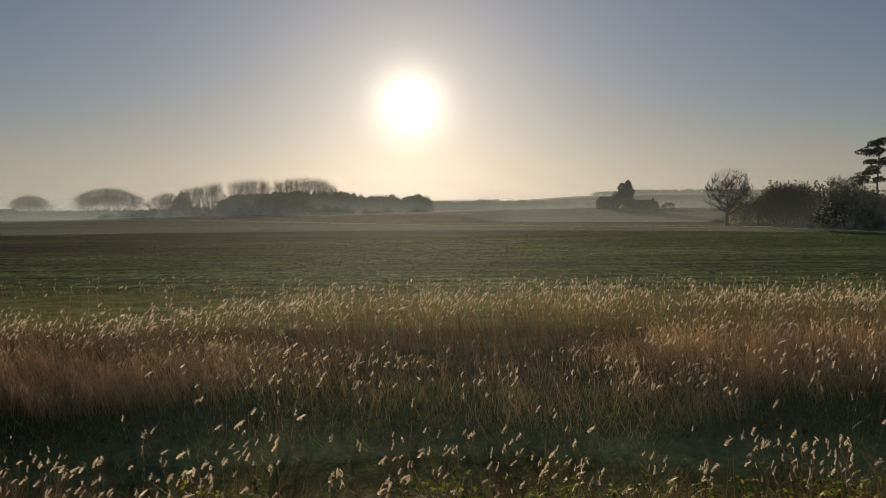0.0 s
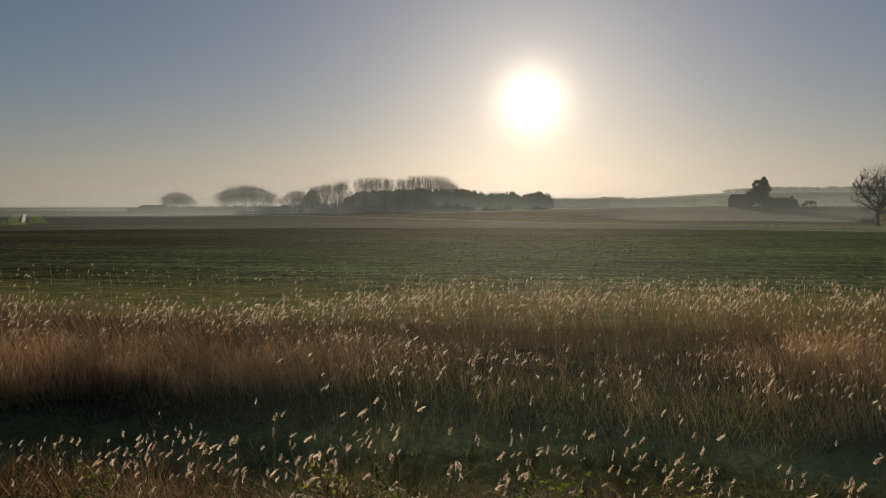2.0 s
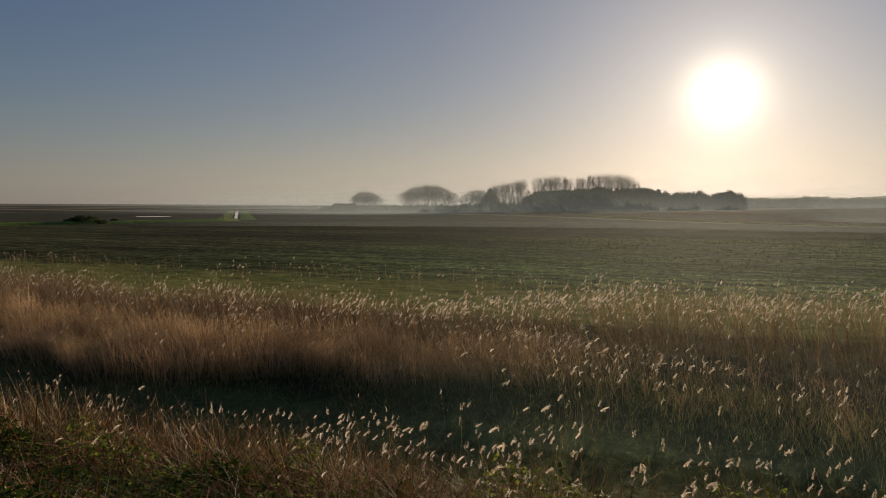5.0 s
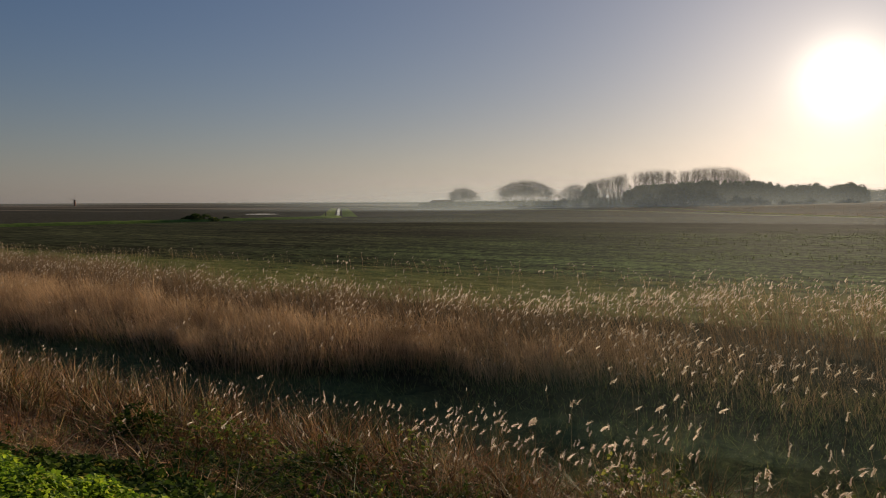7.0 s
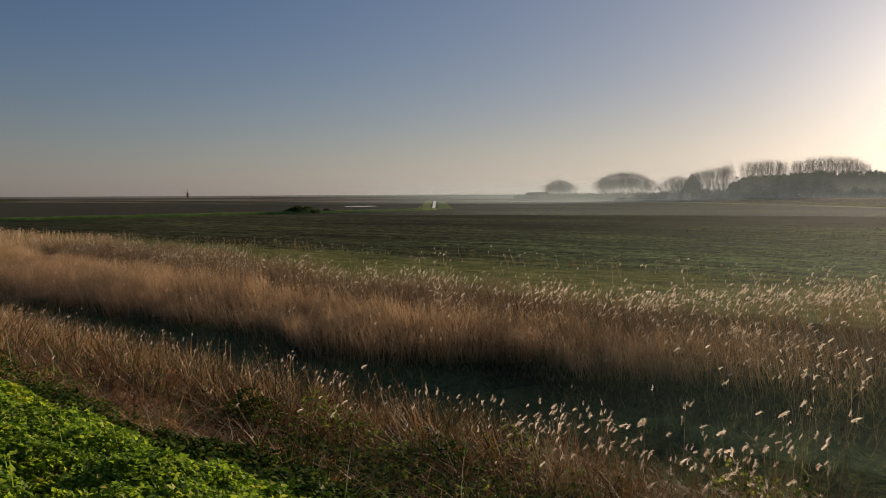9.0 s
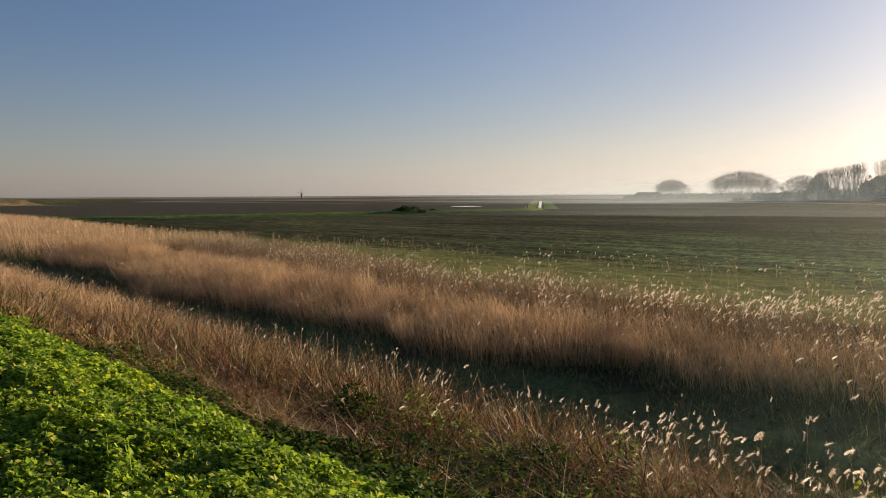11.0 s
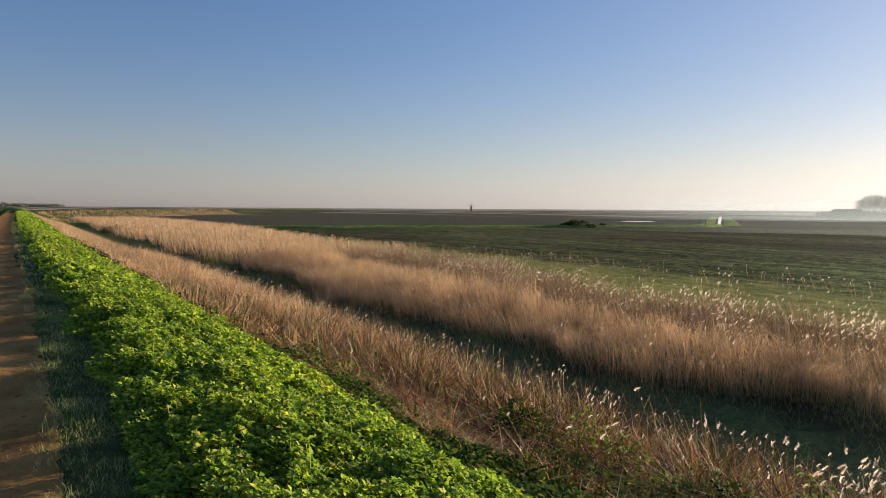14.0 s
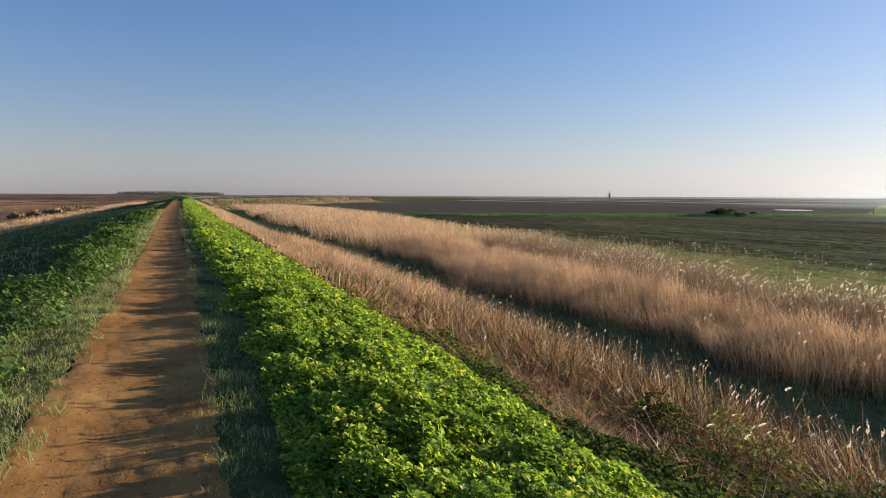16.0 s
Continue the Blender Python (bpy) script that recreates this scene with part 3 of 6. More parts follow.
# ---- plants: ribbons for blades, leaves and plumes, gathered in one mesh for each stand ----
class Stand:
    """Collects blades of many plants for one mesh."""

    def __init__(self, seed):
        self.verts, self.faces, self.count, self.rng = [], [], 0, np.random.default_rng(seed)

    def ribbons(self, base, way, length, width, droop, segs=2, facing=None, tip=0.0, bend=None):
        """Ribbons from base along way, that droop towards bend as they go. Arrays of one row a ribbon. tip: the width left at the end."""
        n = len(base)
        if not n:
            return np.zeros((0, 3))
        length, width, droop = (np.broadcast_to(np.asarray(v, float), n)[:, None] for v in (length, width, droop))
        bend = np.array([[0.0, 0.0, -1.0]]) if bend is None else np.asarray(bend, float)
        if facing is None:
            a = self.rng.uniform(0, math.pi, n)
            facing = np.stack([np.cos(a), np.sin(a), 0 * a], -1)
        ring = []
        for k in range(segs + 1):
            s = k / segs
            c = base + way * length * s + bend * droop * length * s * s
            w = width * (1 - s * (1 - tip)) * (0.6 if k == 0 else 1.0)
            if k == segs and tip == 0:
                ring.append(c[:, None])
            else:
                ring.append(np.stack([c - facing * w / 2, c + facing * w / 2], 1))
        end = ring[-1].mean(1)
        v = np.concatenate(ring, 1)
        m = v.shape[1]
        first = self.count + np.arange(n)[:, None] * m
        for k in range(segs):
            a = 2 * k
            if k == segs - 1 and tip == 0:
                self.faces.append(first + np.array([a, a + 1, a + 2]))
            else:
                self.faces.append(first + np.array([a, a + 1, a + 3, a + 2]))
        self.verts.append(v.reshape(-1, 3))
        self.count += n * m
        return end

    def leaves(self, centre, way, normal, size, ratio=0.75, fold=0.18):
        """Pointed leaves with a fold along the midrib: two quads each."""
        n = len(centre)
        if not n:
            return
        size = np.broadcast_to(np.asarray(size, float), n)[:, None]
        side = np.cross(way, normal)
        side /= np.linalg.norm(side, axis=1, keepdims=True) + 1e-9
        up = np.cross(side, way)
        w = size * ratio / 2
        v = np.stack([centre, centre + way * size * 0.45 + side * w + up * fold * size, centre + way * size - up * 0.1 * size, centre + way * size * 0.45 - side * w + up * fold * size], 1)
        first = self.count + np.arange(n)[:, None] * 4
        self.faces += [first + np.array([0, 1, 2]), first + np.array([0, 2, 3])]
        self.verts.append(v.reshape(-1, 3))
        self.count += n * 4

    def sprigs(self, centre, way, normal, size, full=False):
        """Leaves of three toothless leaflets on one stalk; full leaflets have shoulders, the others are plain rhombs."""
        side = unit_rows(np.cross(way, normal))
        up = np.cross(side, way)
        n = len(centre)
        for turn in (-1.15, 0.0, 1.15):
            a = turn + self.rng.normal(0, 0.15, (n, 1))
            out = unit_rows(way * np.cos(a) + side * np.sin(a) + up * self.rng.normal(0.0, 0.22, (n, 1)))
            at = centre + out * size[:, None] * 0.18
            if not full:
                self.leaves(at, out, up, size, 0.8)
                continue
            across = unit_rows(np.cross(out, up))
            lift_ = np.cross(across, out) * size[:, None]
            z, w = out * size[:, None], across * size[:, None]
            v = np.stack([at, at + z * 0.3 + w * 0.42 + lift_ * 0.13, at + z * 0.72 + w * 0.36 + lift_ * 0.1, at + z - lift_ * 0.1, at + z * 0.72 - w * 0.36 + lift_ * 0.1, at + z * 0.3 - w * 0.42 + lift_ * 0.13], 1)
            first = self.count + np.arange(n)[:, None] * 6
            self.faces += [first + np.array([0, 1, 2, 3]), first + np.array([0, 3, 4, 5])]
            self.verts.append(v.reshape(-1, 3))
            self.count += n * 6

    def mesh(self, name, mat):
        by = {}
        for f in self.faces:
            by.setdefault(f.shape[1], []).append(f)
        return mesh_of(name, np.concatenate(self.verts), [np.concatenate(v) for v in by.values()], mat)

    def stuff(self, name, mat, label, category):
        return tagged(new(name, self.mesh(name, mat)), label, category, kind="stuff")


def unit_rows(v):
    return v / (np.linalg.norm(v, axis=-1, keepdims=True) + 1e-9)


def value_noise(x, y, scale, seed):
    """Smooth noise from 0 to 1 over the plan."""
    table = np.random.default_rng(seed).random((256, 256))
    u, v = np.asarray(x) / scale + 1000.0, np.asarray(y) / scale + 1000.0
    i, j = np.floor(u).astype(int), np.floor(v).astype(int)
    a, b = u - i, v - j
    a, b = a * a * (3 - 2 * a), b * b * (3 - 2 * b)
    g = lambda p, q: table[p % 256, q % 256]  # noqa: E731
    return (g(i, j) * (1 - a) + g(i + 1, j) * a) * (1 - b) + (g(i, j + 1) * (1 - a) + g(i + 1, j + 1) * a) * b


def scatter(rng, n, x0, x1, y0, y1):
    x, y = rng.uniform(x0, x1, n), rng.uniform(y0, y1, n)
    return x, y


def in_view(x, y, margin=2.0):
    """The part of the plan that the turning view sweeps over, with a margin, and all that is close by."""
    az = np.degrees(np.arctan2(-x, y))
    return ((az > -36.5 - margin) & (az < 104 + margin)) | (np.hypot(x, y) < 9)


def plumes(stand, top, lean, size, fibres, segs=2):
    """Feathery reed heads: a soft tuft that flags over to one side from a thin upright tip, frayed along its lower edge."""
    rng = stand.rng
    n = len(top)
    size = np.broadcast_to(np.asarray(size, float), n)
    rise = np.array([0, 0, 1.0])
    spike = unit_rows(-0.55 * lean + rise + rng.normal(0, 0.2, (n, 3)))
    flag = unit_rows(lean * rng.uniform(0.15, 0.9, (n, 1)) + rise * rng.uniform(0.6, 1.8, (n, 1)) + rng.normal(0, 0.18, (n, 3)))
    start = top + spike * (size * 0.1)[:, None]
    for k in range(3 if fibres > 8 else 2):
        face = unit_rows(np.cross(flag, np.cross(flag, rise)) * (1 if k != 1 else 0.4) + np.cross(flag, rise) * (0.25 if k != 1 else 1.0) + rng.normal(0, 0.25, (n, 3)))
        stand.ribbons(start - flag * (size * 0.1 * k)[:, None], flag, size * rng.uniform(0.55, 0.9, n), size * rng.uniform(0.26, 0.4, n), rng.uniform(0.2, 0.6, n), segs, facing=face, bend=0.8 * lean - 0.5 * rise)
    stand.ribbons(top - spike * (size * 0.1)[:, None], spike, size * rng.uniform(0.4, 0.75, n), size * 0.2, 0.25, 1, bend=lean)
    for k in range(fibres // 2):
        s = rng.uniform(0.1, 0.8, (n, 1))
        out = unit_rows(lean * rng.uniform(0.3, 1.0, (n, 1)) - rise * rng.uniform(0.1, 0.9, (n, 1)) + rng.normal(0, 0.25, (n, 3)))
        stand.ribbons(start + flag * s * size[:, None], out, size * rng.uniform(0.25, 0.5, n), size * rng.uniform(0.1, 0.2, n), 0.3, 1)


def reeds(stalks, heads, x, y, tall, head_share, width, leaves, fibres, head_size, segs=2):
    """A stand of reeds: stalks with drooping leaves, and a plume on a share of them."""
    rng = stalks.rng
    n = len(x)
    base = np.stack([x, y, height(x, y) - 0.05], -1)
    wind = value_noise(x, y, 7.0, 31)
    swirl = value_noise(x, y, 1.8, 32) * 9.0
    way = unit_rows(np.stack([rng.normal(-0.02, 0.17, n) - 0.16 * wind + 0.2 * np.cos(swirl), rng.normal(-0.08, 0.17, n) + 0.2 * np.sin(swirl), np.ones(n)], -1))
    bend = np.stack([np.full(n, -0.6) + rng.normal(0, 0.5, n), rng.normal(-0.3, 0.5, n), np.full(n, -0.4)], -1)
    top = stalks.ribbons(base, way, tall, width, 0.12, segs, bend=bend, tip=0.45)
    for _ in range(leaves):
        s = rng.uniform(0.3, 1.0, n)
        at = base + way * (tall * s)[:, None] + bend * (0.12 * tall * s * s)[:, None]
        a = rng.uniform(0, 2 * math.pi, n)
        out = unit_rows(np.stack([0.7 * np.cos(a) - 0.1, 0.7 * np.sin(a) - 0.1, rng.uniform(0.5, 1.5, n)], -1))
        stalks.ribbons(at, out, rng.uniform(0.25, 0.6, n), width * 1.35, rng.uniform(0.1, 0.5, n), 1)
    pick = rng.random(n) < head_share
    k = int(pick.sum())
    lean = unit_rows(np.stack([rng.normal(0.8, 0.45, k), rng.normal(0.4, 0.5, k), np.zeros(k)], -1))
    plumes(heads, top[pick], lean, np.broadcast_to(head_size, n)[pick] * rng.uniform(0.7, 1.25, k), fibres, 2 if fibres > 4 else 1)


# the main reed bed beyond the ditch
def reed_front(x):
    return 17.0 - 2.2 * smooth(7, 17, -x) + 0.7 * smooth(-24, -12, x) * smooth(-1, -4, x) + 2.0 * (value_noise(x, x * 0, 5.0, 3) - 0.5) + 1.2 * (value_noise(x, x * 0, 1.4, 4) - 0.5) + 0.3 * smooth(20, 90, -x)


def reed_back(x):
    return 24.8 + 3.2 * smooth(-8, -2, x) + 6.5 * smooth(12, 60, -x) + 8 * smooth(60, 160, -x) + 2.5 * (value_noise(x, x * 0 + 5, 9.0, 5) - 0.5)


stalks, heads, back_row = Stand(11), Stand(12), Stand(10)
x, y = scatter(stalks.rng, 165000, -62, 24, 12, 36)
# a low soft front, a sunken gap, and a taller, thinner row with most of the plumes along the field
part_way = (y - reed_front(x)) / (reed_back(x) - reed_front(x)) + 0.16 * (value_noise(x, y, 4.0, 95) - 0.5)
rear = smooth(0.52, 0.64, part_way)
gap = smooth(0.43, 0.49, part_way) * (1 - rear)
# thinner where the plumes stand free in the open wet ground
thin = smooth(-6, -2.5, x) * smooth(9, 5, x) * smooth(25, 22, y)
keep = (part_way > 0) & (y < reed_back(x)) & in_view(x, y) & (stalks.rng.random(len(x)) > 0.86 * thin + (0.3 + 0.3 * smooth(-9, -4, x)) * rear) & (stalks.rng.random(len(x)) < 0.15 + 1.5 * value_noise(x, y, 0.7, 30))
x, y, thin, rear, gap = x[keep], y[keep], thin[keep], rear[keep], gap[keep]
deep = y - reed_front(x) + 3.0 * (value_noise(x, y, 5.0, 96) - 0.5)
tall = 0.85 + 0.6 * value_noise(x, y, 4.0, 8) + 0.5 * value_noise(x, y, 1.3, 10) + 0.35 * value_noise(x, y, 0.6, 29) + stalks.rng.normal(0, 0.2, len(x))
tall = tall * (1 - 0.45 * smooth(4.0, 0.0, deep)) * (1 - 0.45 * gap) * (1 - 0.42 * thin) + (0.08 + 0.22 * smooth(-9, -4, x)) * rear
inner = y - reed_front(x) - 4.5 * smooth(5, 14, -x)
share = 0.8 * (0.02 + 0.2 * smooth(0.0, 1.0, inner) * smooth(-7, -3, x) + 0.1 * smooth(0.3, 2.2, inner) * smooth(-12, -4, x) + (0.25 + 0.36 * smooth(-12, -4, x) - 0.22 * smooth(3, 8, x)) * rear) * (0.1 + 2.0 * value_noise(x, y, 1.6, 9) ** 2) * (0.6 + 0.8 * stalks.rng.random(len(x)))
share = share * np.interp(x, [-45, -25, -12, -5, 0], [1.0, 1.4, 1.5, 1.3, 1.15])
head_size = np.interp(x, [-45, -25, -9, -2], [0.14, 0.15, 0.165, 0.19])
is_rear = rear > 0.5
reeds(stalks, heads, x[~is_rear], y[~is_rear], tall[~is_rear], share[~is_rear], (0.011 - 0.004 * thin)[~is_rear], 5, 5, head_size[~is_rear], 2)
reeds(back_row, heads, x[is_rear], y[is_rear], tall[is_rear], share[is_rear], 0.013, 3, 5, head_size[is_rear], 2)
back_row.stuff("tall_reeds", DARKREED, "taller russet reeds along the edge of the field", "reeds")
# single plumed reeds that stand out before the bed
x, y = scatter(stalks.rng, 1100, -6.5, 13, 12.6, 19)
keep = (y < reed_front(x) + 1.5) & in_view(x, y) & (stalks.rng.random(len(x)) < smooth(14, 17.5, y) * (0.1 + 1.2 * value_noise(x, y, 1.4, 33)) * smooth(-6.5, -3, x))
x, y = x[keep], y[keep]
reeds(stalks, heads, x, y, 1.4 + stalks.rng.normal(0, 0.3, len(x)), np.full(len(x), 0.9), 0.004, 1, 6, 0.17, 2)
stalks.stuff("reed_bed", REED, "dense dry tan reeds standing in the wet ground", "reeds")
heads.stuff("reed_plumes", PLUME, "feathery pale reed plumes nodding to one side", "reed plumes")

# sedge and stems crowding the reeds' foot, added to stand for the shade there
sedge = Stand(48)
rng = sedge.rng
x, y = scatter(rng, 62000, -75, 16, 11.5, 22)
into = y - reed_front(x)
keep = in_view(x, y) & (into > -1.6) & (into < 3.2) & (rng.random(len(x)) < smooth(-1.6, -0.3, into) * (0.3 + 0.9 * value_noise(x, y, 1.1, 34)))
x, y, into = x[keep], y[keep], into[keep]
n = len(x)
sedge.ribbons(np.stack([x, y, height(x, y) - 0.03], -1), unit_rows(np.stack([rng.normal(-0.05, 0.3, n), rng.normal(-0.1, 0.3, n), np.ones(n)], -1)), (0.35 + 0.5 * smooth(-1.2, 1.6, into)) * (0.55 + 0.7 * value_noise(x, y, 0.9, 35)) * rng.uniform(0.6, 1.25, n), np.interp(-x, [0, 75], [0.022, 0.05]), 0.35, 2, bend=np.stack([rng.normal(0, 0.6, n), rng.normal(-0.2, 0.6, n), np.full(n, -0.5)], -1))
sedge.stuff("sedge_for_reed_shade", SEDGE, "sedge and stems added for the shade at the foot of the reeds", "sedge")

stalks, heads = Stand(13), Stand(14)
x, y = scatter(stalks.rng, 56000, -245, -58, 12, 52)
keep = (y > reed_front(x)) & (y > bank_line(x) + 11) & (y < reed_back(x) + 1.0) & (stalks.rng.random(len(x)) < np.interp(-x, [58, 150, 330], [1.0, 0.6, 0.35]))
x, y = x[keep], y[keep]
tall = 1.8 + 0.4 * value_noise(x, y, 5.0, 8) + stalks.rng.normal(0, 0.14, len(x))
reeds(stalks, heads, x, y, tall, np.full(len(x), 0.045), np.interp(-x, [58, 330], [0.03, 0.12]), 1, 3, np.interp(-x, [58, 330], [0.26, 0.4]).mean(), 1)
stalks.stuff("distant_reed_bed", REED, "dry tan reed bed running off beside the bank", "reeds")
heads.stuff("distant_reed_plumes", PLUME, "pale plumes over the far reeds", "reed plumes")

# scattered tall reeds along the field margin
stalks, heads = Stand(15), Stand(16)
x, y = scatter(stalks.rng, 13000, -75, 30, 25, 41)
keep = (y > reed_back(x)) & in_view(x, y) & (stalks.rng.random(len(x)) < (0.2 + 0.8 * value_noise(x, y, 5, 41)) * np.interp(x, [-40, -22, -10, -3, 10, 16], [0.02, 0.03, 0.08, 0.8, 1, 0.6]) * (1 - 0.6 * smooth(34, 41, y)))
x, y = x[keep], y[keep]
reeds(stalks, heads, x, y, 1.55 + stalks.rng.normal(0, 0.22, len(x)), np.full(len(x), 0.85), 0.012, 1, 6, 0.19)
x, y = scatter(stalks.rng, 2300, -85, 40, 45.0, 50.5)
keep = in_view(x, y) & (stalks.rng.random(len(x)) < 0.75 * (value_noise(x, y, 2.4, 43) > 0.42) * np.exp(-(((y - 47.6 - 0.02 * x) / 1.0) ** 2)))
x, y = x[keep], y[keep]
reeds(stalks, heads, x, y, 1.0 + stalks.rng.normal(0, 0.22, len(x)), np.full(len(x), 0.75), 0.014, 1, 6, 0.18)
stalks.stuff("scattered_reeds", REED, "thin scattered reeds in the grass of the field margin", "reeds")
heads.stuff("scattered_plumes", PLUME, "pale plumes on scattered reeds", "reed plumes")

# clumps of reeds on the near side of the ditch
stalks, heads = Stand(17), Stand(18)
x, y = scatter(stalks.rng, 12500, -48, 13, 7.8, 10.8)
along = np.interp(x, [-48, -14, -9, -6, -5.4, -2.1, -1.7, -0.9, -0.6, 1.6, 1.9, 2.2, 2.6, 12], [0.05, 0.03, 0.03, 0.06, 0.62, 0.62, 0.1, 0.05, 0.42, 0.42, 0.08, 0.2, 0.26, 0.22])
clump = value_noise(x, y, 1.1, 51)
keep = in_view(x, y) & (stalks.rng.random(len(x)) < along * (0.1 + 1.3 * (clump > np.where((x > -5.5) & (x < -2), 0.3, 0.42)) * clump)) & (np.abs(y - 9.2 - 0.6 * np.sin(x)) < 0.9 + 0.5 * clump)
x, y = x[keep], y[keep]
reeds(stalks, heads, x, y, (0.98 + 0.62 * value_noise(x, y, 1.6, 52) + stalks.rng.normal(0, 0.24, len(x))) * np.interp(x, [-14, -6, -5, 2, 2.6], [0.8, 1.0, 1.17, 1.17, 1.0]), np.full(len(x), 0.75), 0.0045, 3, 12, 0.12, 3)
stalks.stuff("near_reeds", RUSSET, "dry reed stalks in clumps at the foot of the bank", "reeds")
heads.stuff("near_plumes", PLUME, "backlit cream reed plumes nodding over the ditch", "reed plumes")

# russet stems without heads between the clumps
stalks, heads = Stand(46), Stand(47)
x, y = scatter(stalks.rng, 3800, -5.2, 8, 7.4, 9.3)
keep = in_view(x, y) & (stalks.rng.random(len(x)) < 0.15 + 0.85 * (value_noise(x, y, 0.9, 99) > 0.5))
x, y = x[keep], y[keep]
reeds(stalks, heads, x, y, 0.6 + 0.5 * value_noise(x, y, 1.2, 52) + stalks.rng.normal(0, 0.15, len(x)), np.full(len(x), 0.02), 0.007, 2, 7, 0.13, 2)
stalks.stuff("russet_stems", RUSSET, "russet dry stems crowding the foot of the bank", "dead grass")
heads.stuff("stem_heads", PLUME, "a few pale seed heads on russet stems", "seed heads")

# a fringe of short seed-headed reeds along the lip of the ditch
stalks, heads = Stand(19), Stand(20)
x, y = scatter(stalks.rng, 2000, -46, -5, 8.3, 10.4)
keep = stalks.rng.random(len(x)) < 0.15 + 0.85 * (value_noise(x, y, 1.5, 53) > 0.5)
x, y = x[keep], y[keep]
reeds(stalks, heads, x, y, 1.05 + 0.4 * value_noise(x, y, 1.0, 54) + stalks.rng.normal(0, 0.16, len(x)), np.full(len(x), 0.32), 0.006, 1, 7, 0.09, 2)
stalks.stuff("ditch_fringe", REED, "short dry stalks along the lip of the ditch", "reeds")
heads.stuff("fringe_heads", PLUME, "small pale seed heads along the lip of the ditch", "seed heads")

# dead grass and stalks on the slope of the bank
grass = Stand(21)
rng = grass.rng
cx, cy = scatter(rng, 12800, -70, 14, 2.8, 10.6)
start = 3.6 - 0.5 * smooth(6, 20, -cx) + 1.2 * (value_noise(cx, cx * 0, 2.5, 63) - 0.5)
thick = value_noise(cx, cy, 1.0, 61) * 0.65 + value_noise(cx, cy, 3.0, 62) * 0.35
keep = in_view(cx, cy) & (cy > start) & (thick > 0.535 - (0.12 + 0.1 * smooth(-8, -5, cx)) * smooth(6.8, 7.6, cy) + 0.1 * smooth(8.9, 7.4, cy) * smooth(-14, -10, cx) * smooth(-3.5, -5, cx) + 0.12 * rng.random(len(cx)) - 0.06 * smooth(-12, -18, cx)) & (rng.random(len(cx)) < np.interp(-cx, [-14, 25, 70], [1, 1, 0.6]))
cx, cy, thick = cx[keep], cy[keep], thick[keep]
blades_each = 12
size = 0.45 + 1.55 * rng.random(len(cx)) ** 1.7
a = rng.uniform(0, 2 * math.pi, (len(cx), blades_each))
r = np.sqrt(rng.random(a.shape)) * 0.17 * size[:, None]
x, y = (cx[:, None] + r * np.cos(a)).ravel(), (cy[:, None] + r * np.sin(a)).ravel()
n = len(x)
fallen = np.repeat(rng.normal(0, 0.36, (len(cx), 2)) + np.array([-0.06, -0.03]), blades_each, 0)
way = unit_rows(np.stack([fallen[:, 0] + (r * np.cos(a)).ravel() * 2.2 + rng.normal(0, 0.16, n), fallen[:, 1] + (r * np.sin(a)).ravel() * 2.2 + rng.normal(0, 0.16, n), np.ones(n)], -1))
tall = (np.repeat((0.35 + 0.55 * thick + (0.75 + 0.5 * smooth(6, 12, -cx)) * smooth(6.4, 8.2, cy)) * size, blades_each) * rng.uniform(0.55, 1.2, n)).clip(0.15, 1.6)
base = np.stack([x, y, height(x, y) - 0.04], -1)
blade = np.interp(-x, [0, 8, 70], [0.014, 0.017, 0.036]) * rng.uniform(0.4, 2.3, n)
droop, curl = rng.uniform(0.15, 0.85, n), np.stack([fallen[:, 0] * 1.5 + rng.normal(0, 0.4, n), fallen[:, 1] * 1.5 + rng.normal(0, 0.4, n), np.full(n, -0.6)], -1)
# further along the bank it is bleached to the colour of the reeds
bleached = np.repeat(rng.random(len(cx)) < smooth(9, 38, -cx), blades_each)
pale = Stand(26)
for stand, pick in ((grass, ~bleached), (pale, bleached)):
    stand.ribbons(base[pick], way[pick], tall[pick], blade[pick], droop[pick], 3, bend=curl[pick])
grass.stuff("dead_grass", DEAD, "long dead russet grass matted over the slope", "dead grass")
pale.stuff("bleached_grass", REED, "tall bleached straw grass along the slope", "dead grass")

# the matted tangle of last year's stalks under and between the tussocks
mat = Stand(25)
rng = mat.rng
x, y = scatter(rng, 150000, -34, 12, 3.0, 9.8)
heap = value_noise(x, y, 1.0, 67) * 0.6 + value_noise(x, y, 0.4, 68) * 0.4
keep = in_view(x, y) & (y > 3.3) & (heap > 0.36 + 0.1 * smooth(8.4, 7.0, y) * smooth(-14, -10, x)) & (rng.random(len(x)) < np.interp(-x, [-12, 12, 34], [1.0, 1.0, 0.5]))
x, y, heap = x[keep], y[keep], heap[keep]
n = len(x)
a, tilt = rng.uniform(0, 2 * math.pi, n), rng.normal(0.25, 0.45, n)
way = np.stack([np.cos(a) * np.cos(tilt), np.sin(a) * np.cos(tilt), np.sin(tilt)], -1)
z = height(x, y) + rng.random(n) * (0.15 + 0.75 * (heap - 0.3)) * (1 + 0.5 * smooth(6.5, 8.5, y))
mat.ribbons(np.stack([x, y, z], -1), way, rng.uniform(0.12, 0.42, n), rng.uniform(0.008, 0.022, n), rng.uniform(0.0, 0.6, n), 1)
mat.stuff("dead_tangle", TANGLE, "matted russet stalks heaped over the slope", "dead grass")

